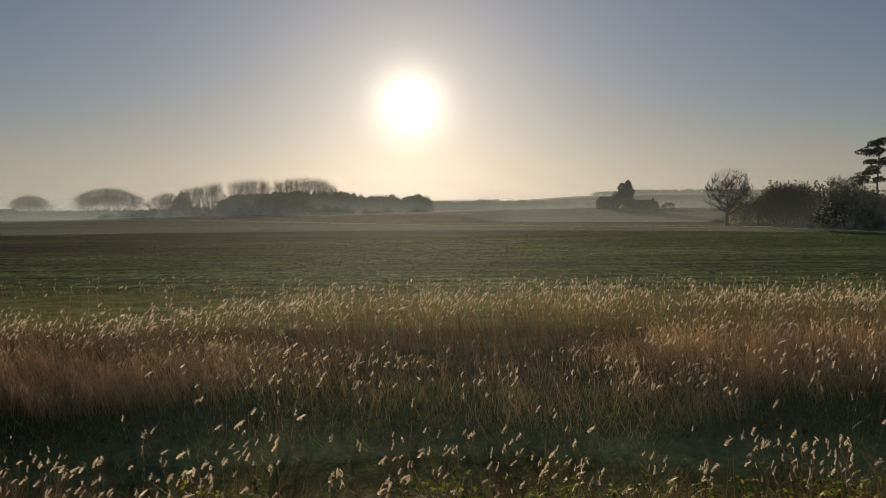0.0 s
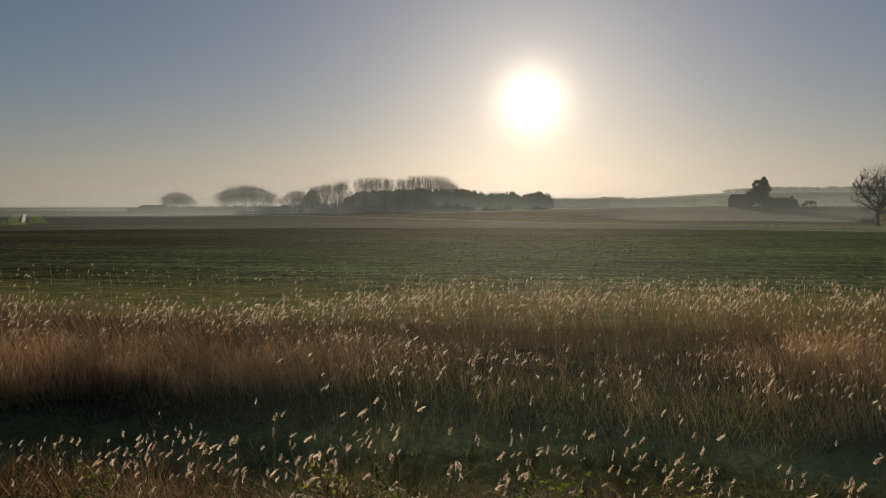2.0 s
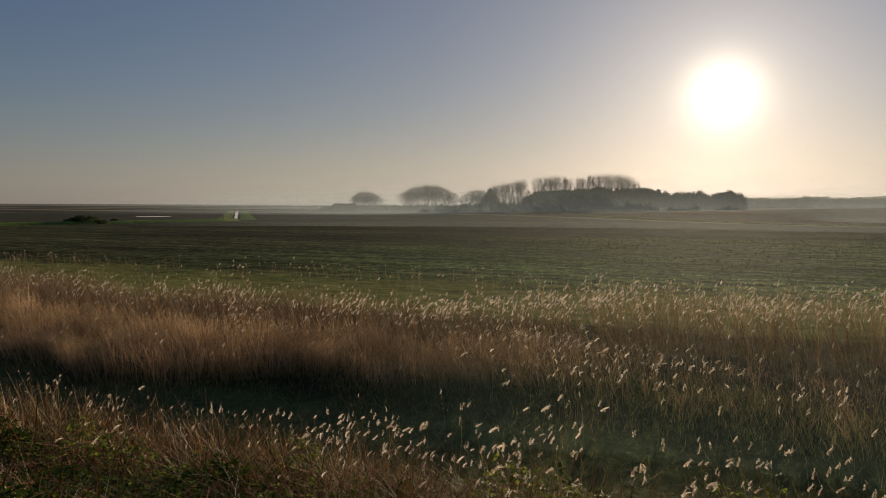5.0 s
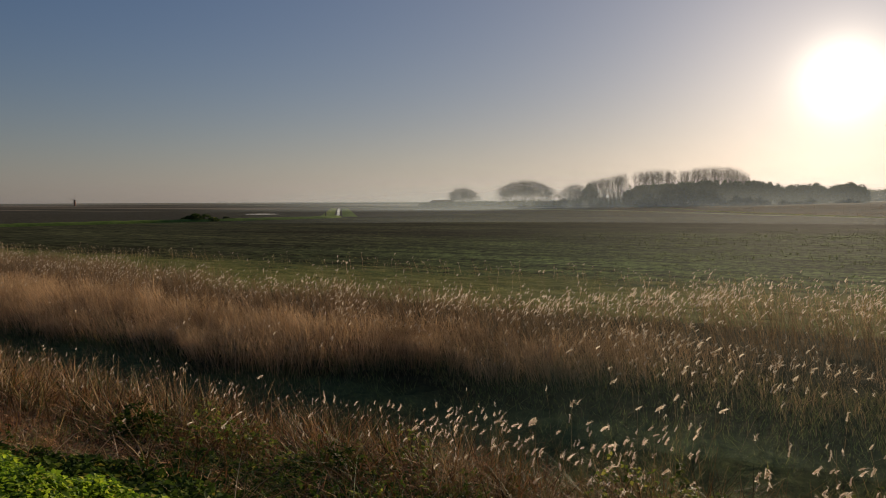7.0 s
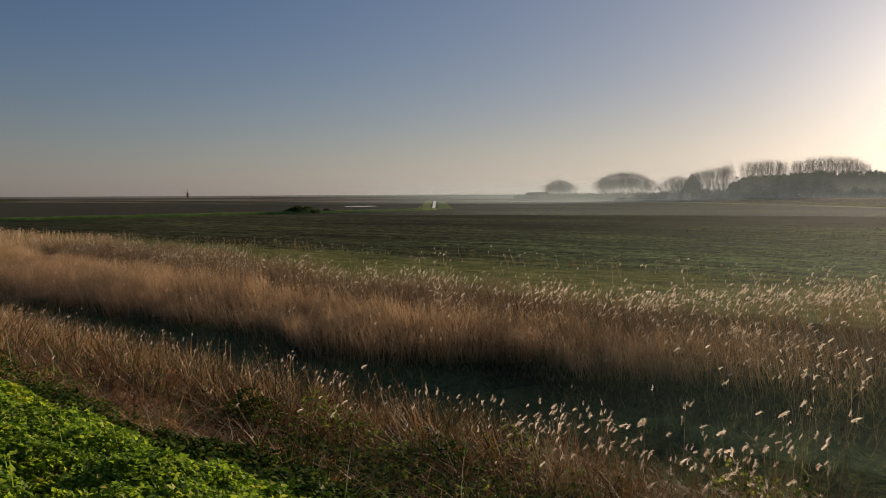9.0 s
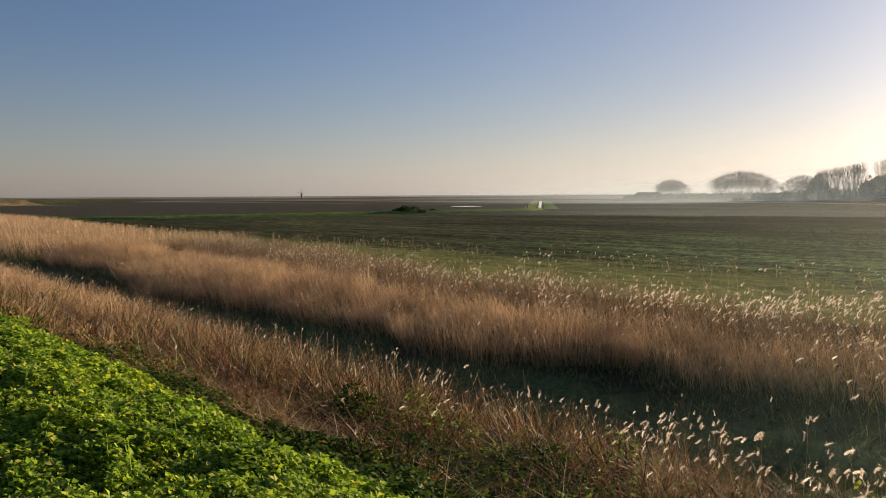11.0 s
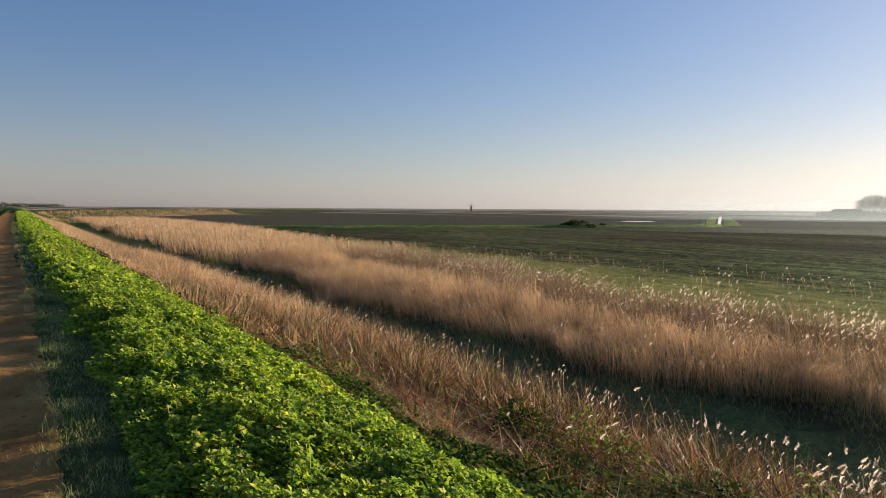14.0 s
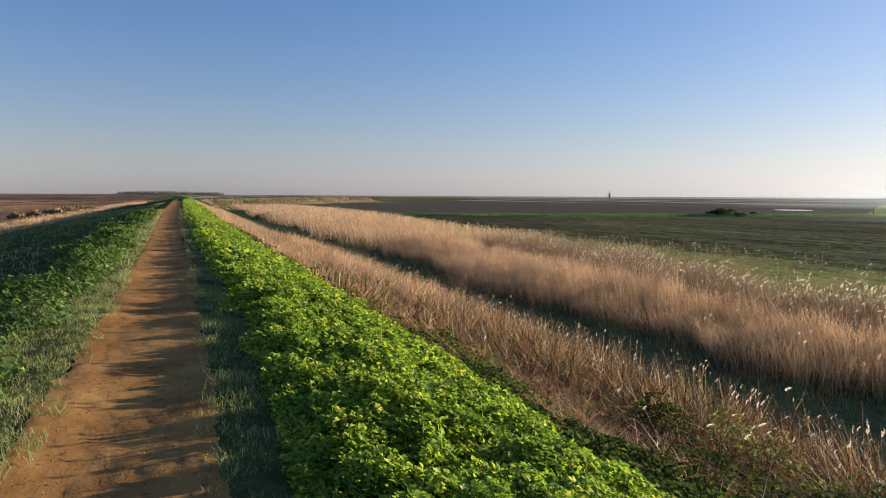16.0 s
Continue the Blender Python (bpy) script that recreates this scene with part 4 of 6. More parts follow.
# green grass that grows up between the dead tussocks
fresh = Stand(45)
rng = fresh.rng
cx, cy = scatter(rng, 5600, -45, 12, 3.2, 9.8)
keep = in_view(cx, cy) & (value_noise(cx, cy, 1.7, 98) > 0.53)
cx, cy = cx[keep], cy[keep]
a = rng.uniform(0, 2 * math.pi, (len(cx), 13))
r = np.sqrt(rng.random(a.shape)) * 0.16
x, y = (cx[:, None] + r * np.cos(a)).ravel(), (cy[:, None] + r * np.sin(a)).ravel()
n = len(x)
fresh.ribbons(np.stack([x, y, height(x, y) - 0.03], -1), unit_rows(np.stack([r.ravel() * np.cos(a.ravel()) * 4 + rng.normal(0, 0.2, n), r.ravel() * np.sin(a.ravel()) * 4 + rng.normal(0, 0.2, n), np.ones(n)], -1)), rng.uniform(0.2, 0.6, n), np.interp(-x, [0, 45], [0.012, 0.025]), rng.uniform(0.2, 0.6, n), 2)
fresh.stuff("green_tussocks", GRASS, "green grass growing through the dead tussocks", "grass")

# long pale stems that arch over the tangle
arch = Stand(49)
rng = arch.rng
x, y = scatter(rng, 5200, -32, 12, 3.8, 9.8)
keep = in_view(x, y) & (value_noise(x, y, 1.3, 36) > 0.45)
x, y = x[keep], y[keep]
n = len(x)
a = rng.uniform(0, 2 * math.pi, n)
arch.ribbons(np.stack([x, y, height(x, y)], -1), unit_rows(np.stack([0.5 * np.cos(a), 0.5 * np.sin(a), np.ones(n)], -1)), rng.uniform(0.6, 1.25, n), rng.uniform(0.009, 0.02, n), rng.uniform(0.4, 0.8, n), 4, bend=np.stack([np.cos(a), np.sin(a), np.full(n, -0.9)], -1))
arch.stuff("arching_stems", STRAW, "long pale dead stems arching over the tangle", "dead grass")

# nettles and dock leaves that come up in patches through the tangle
herb = Stand(50)
rng = herb.rng
x, y = scatter(rng, 26000, -30, 12, 3.4, 9.4)
lush = 0.6 * value_noise(x, y, 1.5, 37) + 0.4 * value_noise(x, y, 0.45, 38)
keep = in_view(x, y) & (lush > 0.64)
x, y, lush = x[keep], y[keep], lush[keep]
n = len(x)
a = rng.uniform(0, 2 * math.pi, n)
herb.sprigs(np.stack([x, y, height(x, y) + (0.15 + 2.2 * (lush - 0.64) + 0.3 * smooth(6, 8, y)) * rng.uniform(0.5, 1.1, n)], -1), unit_rows(np.stack([np.cos(a), np.sin(a), rng.normal(0.0, 0.4, n)], -1)), unit_rows(np.stack([rng.normal(0, 0.5, n), rng.normal(0.2, 0.5, n), np.ones(n)], -1)), 0.055 * rng.uniform(0.6, 1.4, n))
herb.stuff("nettle_patches", NETTLE, "green nettles coming up in patches through dead stalks", "nettles")

# taller stems with seed heads in the dead grass
stems, seed = Stand(22), Stand(23)
x, y = scatter(stems.rng, 1700, -45, 12, 4.6, 9.6)
keep = in_view(x, y) & (stems.rng.random(len(x)) < value_noise(x, y, 2.0, 64))
x, y = x[keep], y[keep]
reeds(stems, seed, x, y, 0.95 + stems.rng.normal(0, 0.2, len(x)), np.full(len(x), 0.2), 0.007, 1, 7, 0.095, 2)
stems.stuff("dry_stems", DEAD, "thin dry stems standing above the dead grass", "dead grass")
seed.stuff("seed_heads", PLUME, "small pale seed heads on dry stems", "seed heads")

# brambles and nettles that push through the dead grass
def bramble(x, y, wide, tall, blades, seed, leaf=BRAMBLE):
    s = Stand(seed)
    rng = s.rng
    ob = thing("bramble_bush", (x, y, float(height(x, y))), "low green bramble sprawling through dead grass", "bush", "brambles on the slope")
    a, r = rng.uniform(0, 2 * math.pi, blades), np.sqrt(rng.random(blades)) * wide
    px_, py_ = r * np.cos(a) * 1.5, r * np.sin(a)
    dome = tall * (1 - (r / wide) ** 2) * (0.55 + 0.8 * value_noise(x + px_, y + py_, 0.35, 66))
    slope = height(x + px_, y + py_) - float(height(x, y))
    c = np.stack([px_, py_, slope + dome * rng.uniform(0.6, 1.05, blades) + 0.04], -1)
    b = rng.uniform(0, 2 * math.pi, blades)
    s.sprigs(c, unit_rows(np.stack([np.cos(b), np.sin(b), rng.normal(0.0, 0.4, blades)], -1)), unit_rows(np.stack([rng.normal(0, 0.6, blades), rng.normal(0.3, 0.6, blades), np.ones(blades)], -1)), 0.06 * rng.uniform(0.6, 1.4, blades))
    mesh_part("leaves", s.mesh("leaves", leaf), ob)
    s = Stand(seed + 1)
    k = 26
    a = s.rng.uniform(0, 2 * math.pi, k)
    s.ribbons(np.stack([0.2 * wide * np.cos(a), 0.2 * wide * np.sin(a), 0 * a], -1), unit_rows(np.stack([np.cos(a), np.sin(a), np.full(k, 0.9)], -1)), wide * s.rng.uniform(0.7, 1.4, k), 0.012, 0.5, 4)
    mesh_part("canes", s.mesh("canes", DEAD), ob)


# bushes by the ditch take a sunlit leaf colour, those upslope a shaded one
for k, (bx, by, wide, tall) in enumerate(((-4.6, 6.4, 0.8, 0.7), (-1.9, 8.1, 1.0, 1.15), (0.6, 8.3, 1.3, 1.25), (5.4, 8.4, 1.1, 1.2), (2.1, 8.5, 0.9, 1.15), (-7.2, 5.6, 0.9, 0.6), (-6.4, 7.5, 0.7, 0.7), (3.4, 8.4, 1.2, 1.2), (-10.6, 7.6, 0.5, 0.7), (-15.0, 5.2, 0.6, 0.5), (-3.6, 5.2, 0.9, 0.5), (-5.9, 6.1, 0.9, 0.55), (-7.9, 6.5, 0.8, 0.5), (-4.0, 6.6, 0.9, 0.6), (-5.6, 4.6, 0.9, 0.45))):
    bramble(bx, by, wide, tall, 420, 600 + 7 * k, NETTLE if by > 7.7 else BRAMBLE)

# far slope grass
far_grass = Stand(24)
rng = far_grass.rng
x, y = scatter(rng, 24000, -280, -68, 3.0, 10.5)
n = len(x)
base = np.stack([x, y, height(x, y) - 0.05], -1)
far_grass.ribbons(base, unit_rows(np.stack([rng.normal(0.16, 0.3, n), rng.normal(0, 0.28, n), np.ones(n)], -1)), rng.uniform(0.5, 1.2, n), np.interp(-x, [68, 320], [0.04, 0.16]), 0.2, 1)
x = rng.uniform(-560, -230, 9000)
off = rng.uniform(3.5, 15.0, len(x))
keep = rng.random(len(x)) < 0.25 + value_noise(x, off, 8.0, 39)
x, off = x[keep], off[keep]
z = -4.2 + (bend_crest(x) + 4.2) * np.interp(off / 13, [0, 0.12, 0.3, 0.55, 1.0], [1.0, 1.0, 0.86, 0.45, 0.0])
n = len(x)
far_grass.ribbons(np.stack([x + off * np.interp(-x, [220, 330, 420, 560], [0.05, 0.25, 0.4, 0.5]), bank_line(x) + off * 0.93, z - 0.1], -1), unit_rows(np.stack([rng.normal(0, 0.3, n), rng.normal(0, 0.3, n), np.ones(n)], -1)), rng.uniform(0.5, 1.3, n), np.interp(-x, [230, 560], [0.2, 0.4]), 0.2, 1)
far_grass.stuff("distant_dead_grass", REED, "dead grass along the far slope of the bank", "dead grass")


# ---- the bands of fresh green leaves along the crest ----
def canopy(x, y):
    """Height of the leaf tops above datum on the sunny side of the path."""
    v = y - veer(x)
    top = np.interp(v, [0.25, 0.5, 0.75, 1.2, 1.8, 2.3, 2.8, 3.4, 4.2], [-0.03, 0.05, 0.14, 0.12, -0.01, -0.22, -0.48, -0.8, -1.3])
    bumps = 0.15 * (value_noise(x, y, 0.5, 71) - 0.55) + 0.18 * (value_noise(x, y, 0.17, 72) - 0.5) + 0.09 * (value_noise(x, y, 1.9, 73) - 0.5)
    return top + bumps + lift(x) - 0.06 * np.exp(-(((x + 3.1) / 0.8) ** 2))


def leaf_bed(stand, x, y, top, size, spread=0.13, tuft=0, full=False):
    """Leaves under a canopy's top: single ones, or sprigs of three."""
    rng = stand.rng
    n = len(x)
    depth = np.abs(rng.normal(0, spread, n))
    z = np.maximum(top - depth, height(x, y) + 0.02)
    a = rng.uniform(0, 2 * math.pi, n)
    way = unit_rows(np.stack([np.cos(a), np.sin(a), rng.normal(0.0, 0.4, n)], -1))
    normal = unit_rows(np.stack([rng.normal(0, 0.5, n), rng.normal(0.6, 0.55, n), np.ones(n)], -1))
    each = size * rng.uniform(0.6, 1.35, n)
    if tuft:
        stand.sprigs(np.stack([x, y, z], -1), way, normal, each, full)
    else:
        stand.leaves(np.stack([x, y, z], -1), way, normal, each)


bed = Stand(31)
rng = bed.rng
for count, x0, x1, size, full in ((12500, -2.4, 3.0, 0.035, True), (46000, -7, -2.4, 0.037, False), (40000, -16, -7, 0.05, False), (23000, -45, -16, 0.09, False), (11000, -150, -45, 0.17, False)):
    x, y = scatter(rng, count, x0, x1, 0.25, 4.1)
    y = y + veer(x)
    edge_in = 0.38 + 0.25 * (value_noise(x, x * 0, 0.9, 74) - 0.5)
    keep = in_view(x, y, 6) & (y - veer(x) > edge_in) & (y - veer(x) < 3.1 + 0.8 * (value_noise(x, x * 0, 1.6, 75) - 0.5) - 0.3 * smooth(10, 40, -x))
    keep &= rng.random(count) < 0.35 + 1.5 * value_noise(x, y, 0.26, 70)
    x, y = x[keep], y[keep]
    leaf_bed(bed, x, y, canopy(x, y), size, 0.055, 1, full)
x, y = scatter(rng, 9000, 2.9, 11, 0.3, 3.5)
keep = (y > 0.38 + 0.25 * (value_noise(x, x * 0, 0.9, 74) - 0.5)) & (y < 3.1 + 0.8 * (value_noise(x, x * 0, 1.6, 75) - 0.5))
x, y = x[keep], y[keep]
leaf_bed(bed, x, y, canopy(x, y), 0.09, 0.085)
bed.stuff("leaf_band", LEAF, "dense fresh green leaves crowding the edge of the bank", "green plants")

# stems and taller shoots that throw the ragged shadows over the path
shoots = Stand(32)
rng = shoots.rng
x, y = scatter(rng, 3000, -60, 3, 0.6, 2.1)
pick = value_noise(x, y, 0.9, 76) > 0.42
x, y = x[pick], y[pick]
y = y + veer(x)
n = len(x)
rise = 0.03 + 0.17 * rng.random(n) ** 1.8
foot = np.stack([x, y, canopy(x, y) - 0.06], -1)
way = unit_rows(np.stack([rng.normal(0, 0.25, n), rng.normal(0, 0.25, n), np.ones(n)], -1))
shoots.ribbons(foot, way, rise + 0.06, 0.008, 0.0, 1, tip=0.6)
for k in range(7):
    a = rng.uniform(0, 2 * math.pi, n)
    out = unit_rows(np.stack([np.cos(a), np.sin(a), rng.uniform(-0.1, 0.7, n)], -1))
    shoots.leaves(foot + way * ((rise + 0.06) * rng.uniform(0.35, 1.0, n))[:, None], out, unit_rows(np.stack([rng.normal(0, 0.5, n), rng.normal(0.3, 0.5, n), np.ones(n)], -1)), 0.05 * rng.uniform(0.6, 1.2, n))
shoots.stuff("leafy_shoots", LEAF, "taller fresh shoots rising over the green band", "green plants")

# sparser growth behind the band and seaward clumps, both darkened in colour for shade
back_bed = Stand(33)
rng = back_bed.rng
x, y = scatter(rng, 76000, -60, 10, 3.0, 9.0)
keep = in_view(x, y, 4) & (value_noise(x, y, 1.3, 77) > 0.2 + 0.2 * smooth(6, 12, -x) + (0.42 + 0.2 * smooth(-6, -9, x)) * smooth(3.4, 4.6, y))
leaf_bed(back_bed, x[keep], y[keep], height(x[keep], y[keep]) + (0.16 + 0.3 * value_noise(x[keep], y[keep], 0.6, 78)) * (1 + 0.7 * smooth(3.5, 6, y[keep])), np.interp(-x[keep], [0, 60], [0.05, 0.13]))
x, y = scatter(rng, 15000, -14, 3, 2.8, 4.9)
keep = in_view(x, y, 4) & (rng.random(len(x)) < (0.25 + 1.2 * value_noise(x, y, 0.5, 69)) * smooth(4.7, 3.7, y) * (1 - 0.6 * smooth(5, 9, -x)))
x, y = x[keep], y[keep]
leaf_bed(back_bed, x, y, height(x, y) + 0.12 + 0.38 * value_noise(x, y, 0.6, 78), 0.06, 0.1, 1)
back_bed.stuff("shade_toned_growth", BRAMBLE, "low growth behind the band, its green darkened in colour for shade", "green plants")

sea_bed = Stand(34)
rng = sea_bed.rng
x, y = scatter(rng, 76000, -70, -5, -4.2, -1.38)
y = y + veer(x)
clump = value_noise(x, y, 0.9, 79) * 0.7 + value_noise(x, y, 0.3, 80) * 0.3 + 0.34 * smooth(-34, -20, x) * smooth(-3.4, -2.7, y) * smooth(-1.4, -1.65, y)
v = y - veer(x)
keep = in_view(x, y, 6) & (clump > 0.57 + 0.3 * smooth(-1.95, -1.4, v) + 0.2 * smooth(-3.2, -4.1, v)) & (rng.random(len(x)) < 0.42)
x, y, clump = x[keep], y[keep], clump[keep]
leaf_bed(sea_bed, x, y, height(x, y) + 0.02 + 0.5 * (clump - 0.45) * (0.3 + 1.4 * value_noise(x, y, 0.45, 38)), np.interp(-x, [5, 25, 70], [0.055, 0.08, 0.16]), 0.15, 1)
sea_bed.stuff("seaward_leaf_clumps", SEALEAF, "green leafy clumps on the seaward edge, darkened in colour for shade", "green plants")

# short grass: verges of the path, shaded strip, seaward slope
turf_blades = Stand(35)
rng = turf_blades.rng
for count, x0, x1, y0, y1, tall, wide in ((74000, -16, 5, -2.6, -1.05, 0.1, 0.008), (64000, -16, 5, -0.19, 0.7, 0.085, 0.007), (50000, -70, -16, -3.2, -1.2, 0.10, 0.02), (30000, -70, -16, -0.1, 0.8, 0.08, 0.018), (42000, -130, -8, -17, -2.4, 0.16, 0.045)):
    x, y = scatter(rng, count, x0, x1, y0, y1)
    mid, half = path_edge(x)
    y = y + veer(x)
    ragged = half * (0.87 + 0.4 * (value_noise(x, y, 0.35, 81) - 0.5) + 0.22 * (value_noise(x, y, 0.12, 90) - 0.5) - 0.10 * rng.random(len(x)) ** 3)
    keep = in_view(x, y, 8) & (np.abs(y - mid) > ragged)
    x, y = x[keep], y[keep]
    n = len(x)
    h = tall * (0.2 + 1.2 * value_noise(x, y, 0.4, 82) ** 1.5 + 0.9 * value_noise(x, y, 0.11, 39) ** 3) * rng.uniform(0.4, 1.5, n)
    turf_blades.ribbons(np.stack([x, y, height(x, y) - 0.01], -1), unit_rows(np.stack([rng.normal(0, 0.5, n), rng.normal(0, 0.5, n), np.ones(n)], -1)), h, wide, rng.uniform(0, 0.5, n), 1)
turf_blades.stuff("verge_grass", VERGE, "short damp grass beside the path and down the seaward slope", "grass")

# floor of the ditch and the field margin
wet = Stand(36)
rng = wet.rng
for count, x0, x1, y0, y1, tall, wide in ((90000, -110, 40, 29, 58, 0.24, 0.03),):
    x, y = scatter(rng, count, x0, x1, y0, y1)
    keep = in_view(x, y) & (value_noise(x, y, 1.6, 83) > 0.34) & (rng.random(len(x)) < 1 - 0.8 * smooth(44, 57, y))
    x, y = x[keep], y[keep]
    n = len(x)
    wet.ribbons(np.stack([x, y, height(x, y) - 0.02], -1), unit_rows(np.stack([rng.normal(0.1, 0.4, n), rng.normal(0, 0.4, n), np.ones(n)], -1)), tall * rng.uniform(0.4, 1.3, n), wide, 0.3, 1)
wet.stuff("margin_grass", MEADOW, "rough olive grass with straw tufts on the field margin", "grass")

soak = Stand(41)
rng = soak.rng
x, y = scatter(rng, 60000, -70, 14, 9.6, 21.0)
keep = in_view(x, y) & (y < reed_front(x) + 3.0) & (value_noise(x, y, 1.2, 91) > 0.25)
x, y = x[keep], y[keep]
n = len(x)
soak.ribbons(np.stack([x, y, height(x, y) - 0.02], -1), unit_rows(np.stack([rng.normal(0, 0.4, n), rng.normal(-0.15, 0.4, n), np.ones(n)], -1)), (0.2 + 0.35 * smooth(12.5, 16.5, y)) * (0.5 + value_noise(x, y, 0.8, 92)) * rng.uniform(0.6, 1.3, n), np.interp(-x, [0, 70], [0.014, 0.03]), 0.4, 1)
soak.stuff("ditch_grass", WET, "dark wet grass on the floor of the ditch", "grass")

# the crop: low tufts in faint rows over dark soil
crop = Stand(37)
rng = crop.rng
x, y = scatter(rng, 330000, -190, 150, 46, 235)
row = np.round((y + 0.14 * x) / 1.1) * 1.1 - 0.14 * x
y = np.where(rng.random(len(y)) < 0.4, row + rng.normal(0, 0.16, len(y)), y)
keep = in_view(x, y) & (value_noise(x, y, 1.3, 93) * 0.5 + value_noise(x * 0.5, y, 3.0, 84) * 0.3 + value_noise(x * 0.3, y, 8.0, 85) * 0.2 > 0.47) & (rng.random(len(x)) < np.interp(y - 0.7 * x, [50, 120, 160], [1, 0.5, 0.0]) * np.interp(x, [-150, -40, 10], [0.3, 0.5, 1.0]))
x, y = x[keep], y[keep]
n = len(x)
crop.ribbons(np.stack([x, y, height(x, y) - 0.02], -1), unit_rows(np.stack([rng.normal(0, 0.6, n), rng.normal(0, 0.6, n), np.ones(n)], -1)), rng.uniform(0.1, 0.3, n) * np.interp(y, [50, 235], [1.0, 1.4]), np.interp(y, [52, 125, 235], [0.09, 0.2, 0.3]), 0.2, 1)
crop.stuff("crop_tufts", CROP, "low winter crop and stubble in faint rows on dark soil", "crop")

# saltmarsh growth on the seaward side
salt_ = Stand(38)
rng = salt_.rng
x, y = scatter(rng, 60000, -420, -50, -90, -15)
keep = in_view(x, y, 8) & (value_noise(x, y, 9, 86) * 0.5 + value_noise(x * 0.5, y, 22, 87) * 0.5 > np.where(y > -22, 0.42, 0.5))
x, y = x[keep], y[keep]
n = len(x)
salt_.ribbons(np.stack([x, y, height(x, y) - 0.05], -1), unit_rows(np.stack([rng.normal(0, 0.4, n), rng.normal(0, 0.4, n), np.ones(n)], -1)), np.where(y > -22, 0.75, 0.4) * rng.uniform(0.5, 1.3, n), np.interp(-x, [50, 420], [0.06, 0.35]), 0.25, 1)
salt_.stuff("saltmarsh_growth", MARSH, "russet and straw saltmarsh growth beyond the bank", "saltmarsh")

# a pale fringe of old reed along the foot of the seaward slope
fringe = Stand(49)
rng = fringe.rng
x, y = scatter(rng, 22000, -320, -45, -20.5, -14.2)
keep = in_view(x, y, 8) & (value_noise(x, y, 3.0, 36) > 0.3)
x, y = x[keep], y[keep]
n = len(x)
fringe.ribbons(np.stack([x, y, height(x, y) - 0.05], -1), unit_rows(np.stack([rng.normal(0, 0.35, n), rng.normal(0, 0.35, n), np.ones(n)], -1)), rng.uniform(0.4, 1.0, n) * (0.6 + 0.8 * value_noise(x, y, 5.0, 37)), np.interp(-x, [45, 320], [0.05, 0.25]), 0.3, 1)
fringe.stuff("straw_fringe", REED, "pale straw-coloured old reed along the foot of the seaward slope", "reeds")

# rough tussocks on the rising marsh between the field and the farm
marsh = Stand(39)
rng = marsh.rng
az, far = rng.uniform(-32, 16, 16000), rng.uniform(275, 430, 16000)
x, y = -np.sin(np.radians(az)) * far, np.cos(np.radians(az)) * far
keep = value_noise(x * 0.2, y, 14, 88) * 0.6 + value_noise(x, y, 5, 89) * 0.4 > 0.52
x, y = x[keep], y[keep]
n = len(x)
marsh.ribbons(np.stack([x, y, height(x, y) - 0.1], -1), unit_rows(np.stack([rng.normal(0, 0.4, n), rng.normal(0, 0.4, n), np.ones(n)], -1)), rng.uniform(0.3, 0.8, n), rng.uniform(0.3, 0.6, n), 0.2, 1)
marsh.stuff("marsh_tussocks", MARSH, "russet rough tussocks on the rising marsh beyond the field", "marsh")

# grit and small clods on the path
grit = Stand(40)
rng = grit.rng
gx_, gv_ = rng.uniform(-18, 0, 520), rng.uniform(-1, 1, 520)
gv_ = np.sign(gv_) * np.abs(gv_) ** 0.55
mid, half = path_edge(gx_)
gy_ = mid + gv_ * half * 0.97
s = rng.uniform(0.003, 0.009, 520)
shape = unit_rows(np.array([[1, 0, 0], [0, 1, 0], [-1, 0, 0], [0, -1, 0], [0, 0, 1.0], [0, 0, -1.0]]))
v = (np.stack([gx_, gy_, lift(gx_) - 0.03 * (1 - gv_**2) + 0.016], -1)[:, None] + shape * s[:, None, None] * rng.uniform(0.6, 1.3, (520, 6, 1)))
f = np.array([[0, 1, 4], [1, 2, 4], [2, 3, 4], [3, 0, 4], [1, 0, 5], [2, 1, 5], [3, 2, 5], [0, 3, 5]])
tagged(new("path_grit", mesh_of("path_grit", v, [(np.arange(520)[:, None, None] * 6 + f).reshape(-1, 3)], DIRT)), "small clods and grit lying on the path", "grit", kind="stuff")

# pale rough grass on the far field banks
def bank_blades(name, line, wide, count, tall, label, seed):
    s = Stand(seed)
    pts = np.array(line, float)
    seg = np.linalg.norm(np.diff(pts, axis=0), axis=1)
    u = s.rng.random(count) * seg.sum()
    cut = np.r_[0, np.cumsum(seg)]
    x, y = np.interp(u, cut, pts[:, 0]), np.interp(u, cut, pts[:, 1])
    x, y = x + s.rng.normal(0, wide, count), y + s.rng.normal(0, wide, count)
    s.ribbons(np.stack([x, y, height(x, y)], -1), unit_rows(np.stack([s.rng.normal(0, 0.3, count), s.rng.normal(0, 0.3, count), np.ones(count)], -1)), tall * s.rng.uniform(0.6, 1.3, count), 0.25, 0.2, 1)
    s.stuff(name, VERGE, label, "grass")


bank_blades("lane_grass", [(330, 100), (200, 150), (125, 196), (75, 235), (13, 263), (-50, 330)], 0.7, 9000, 0.5, "pale rough grass along the far edge of the field", 42)
bank_blades("field_bank_grass", [(-215, -2), (-190, 30), (-177, 67), (-170, 100), (-164, 135), (-156, 170), (-154, 192), (-158, 204)], 0.8, 6000, 0.45, "bright rough grass on the bank across the field", 43)
bank_blades("ditch_bank_grass", [ditch_corner(-2, -4.2), ditch_corner(330, -4.4)], 0.8, 2500, 0.3, "bright rough grass beside the straight ditch", 44)


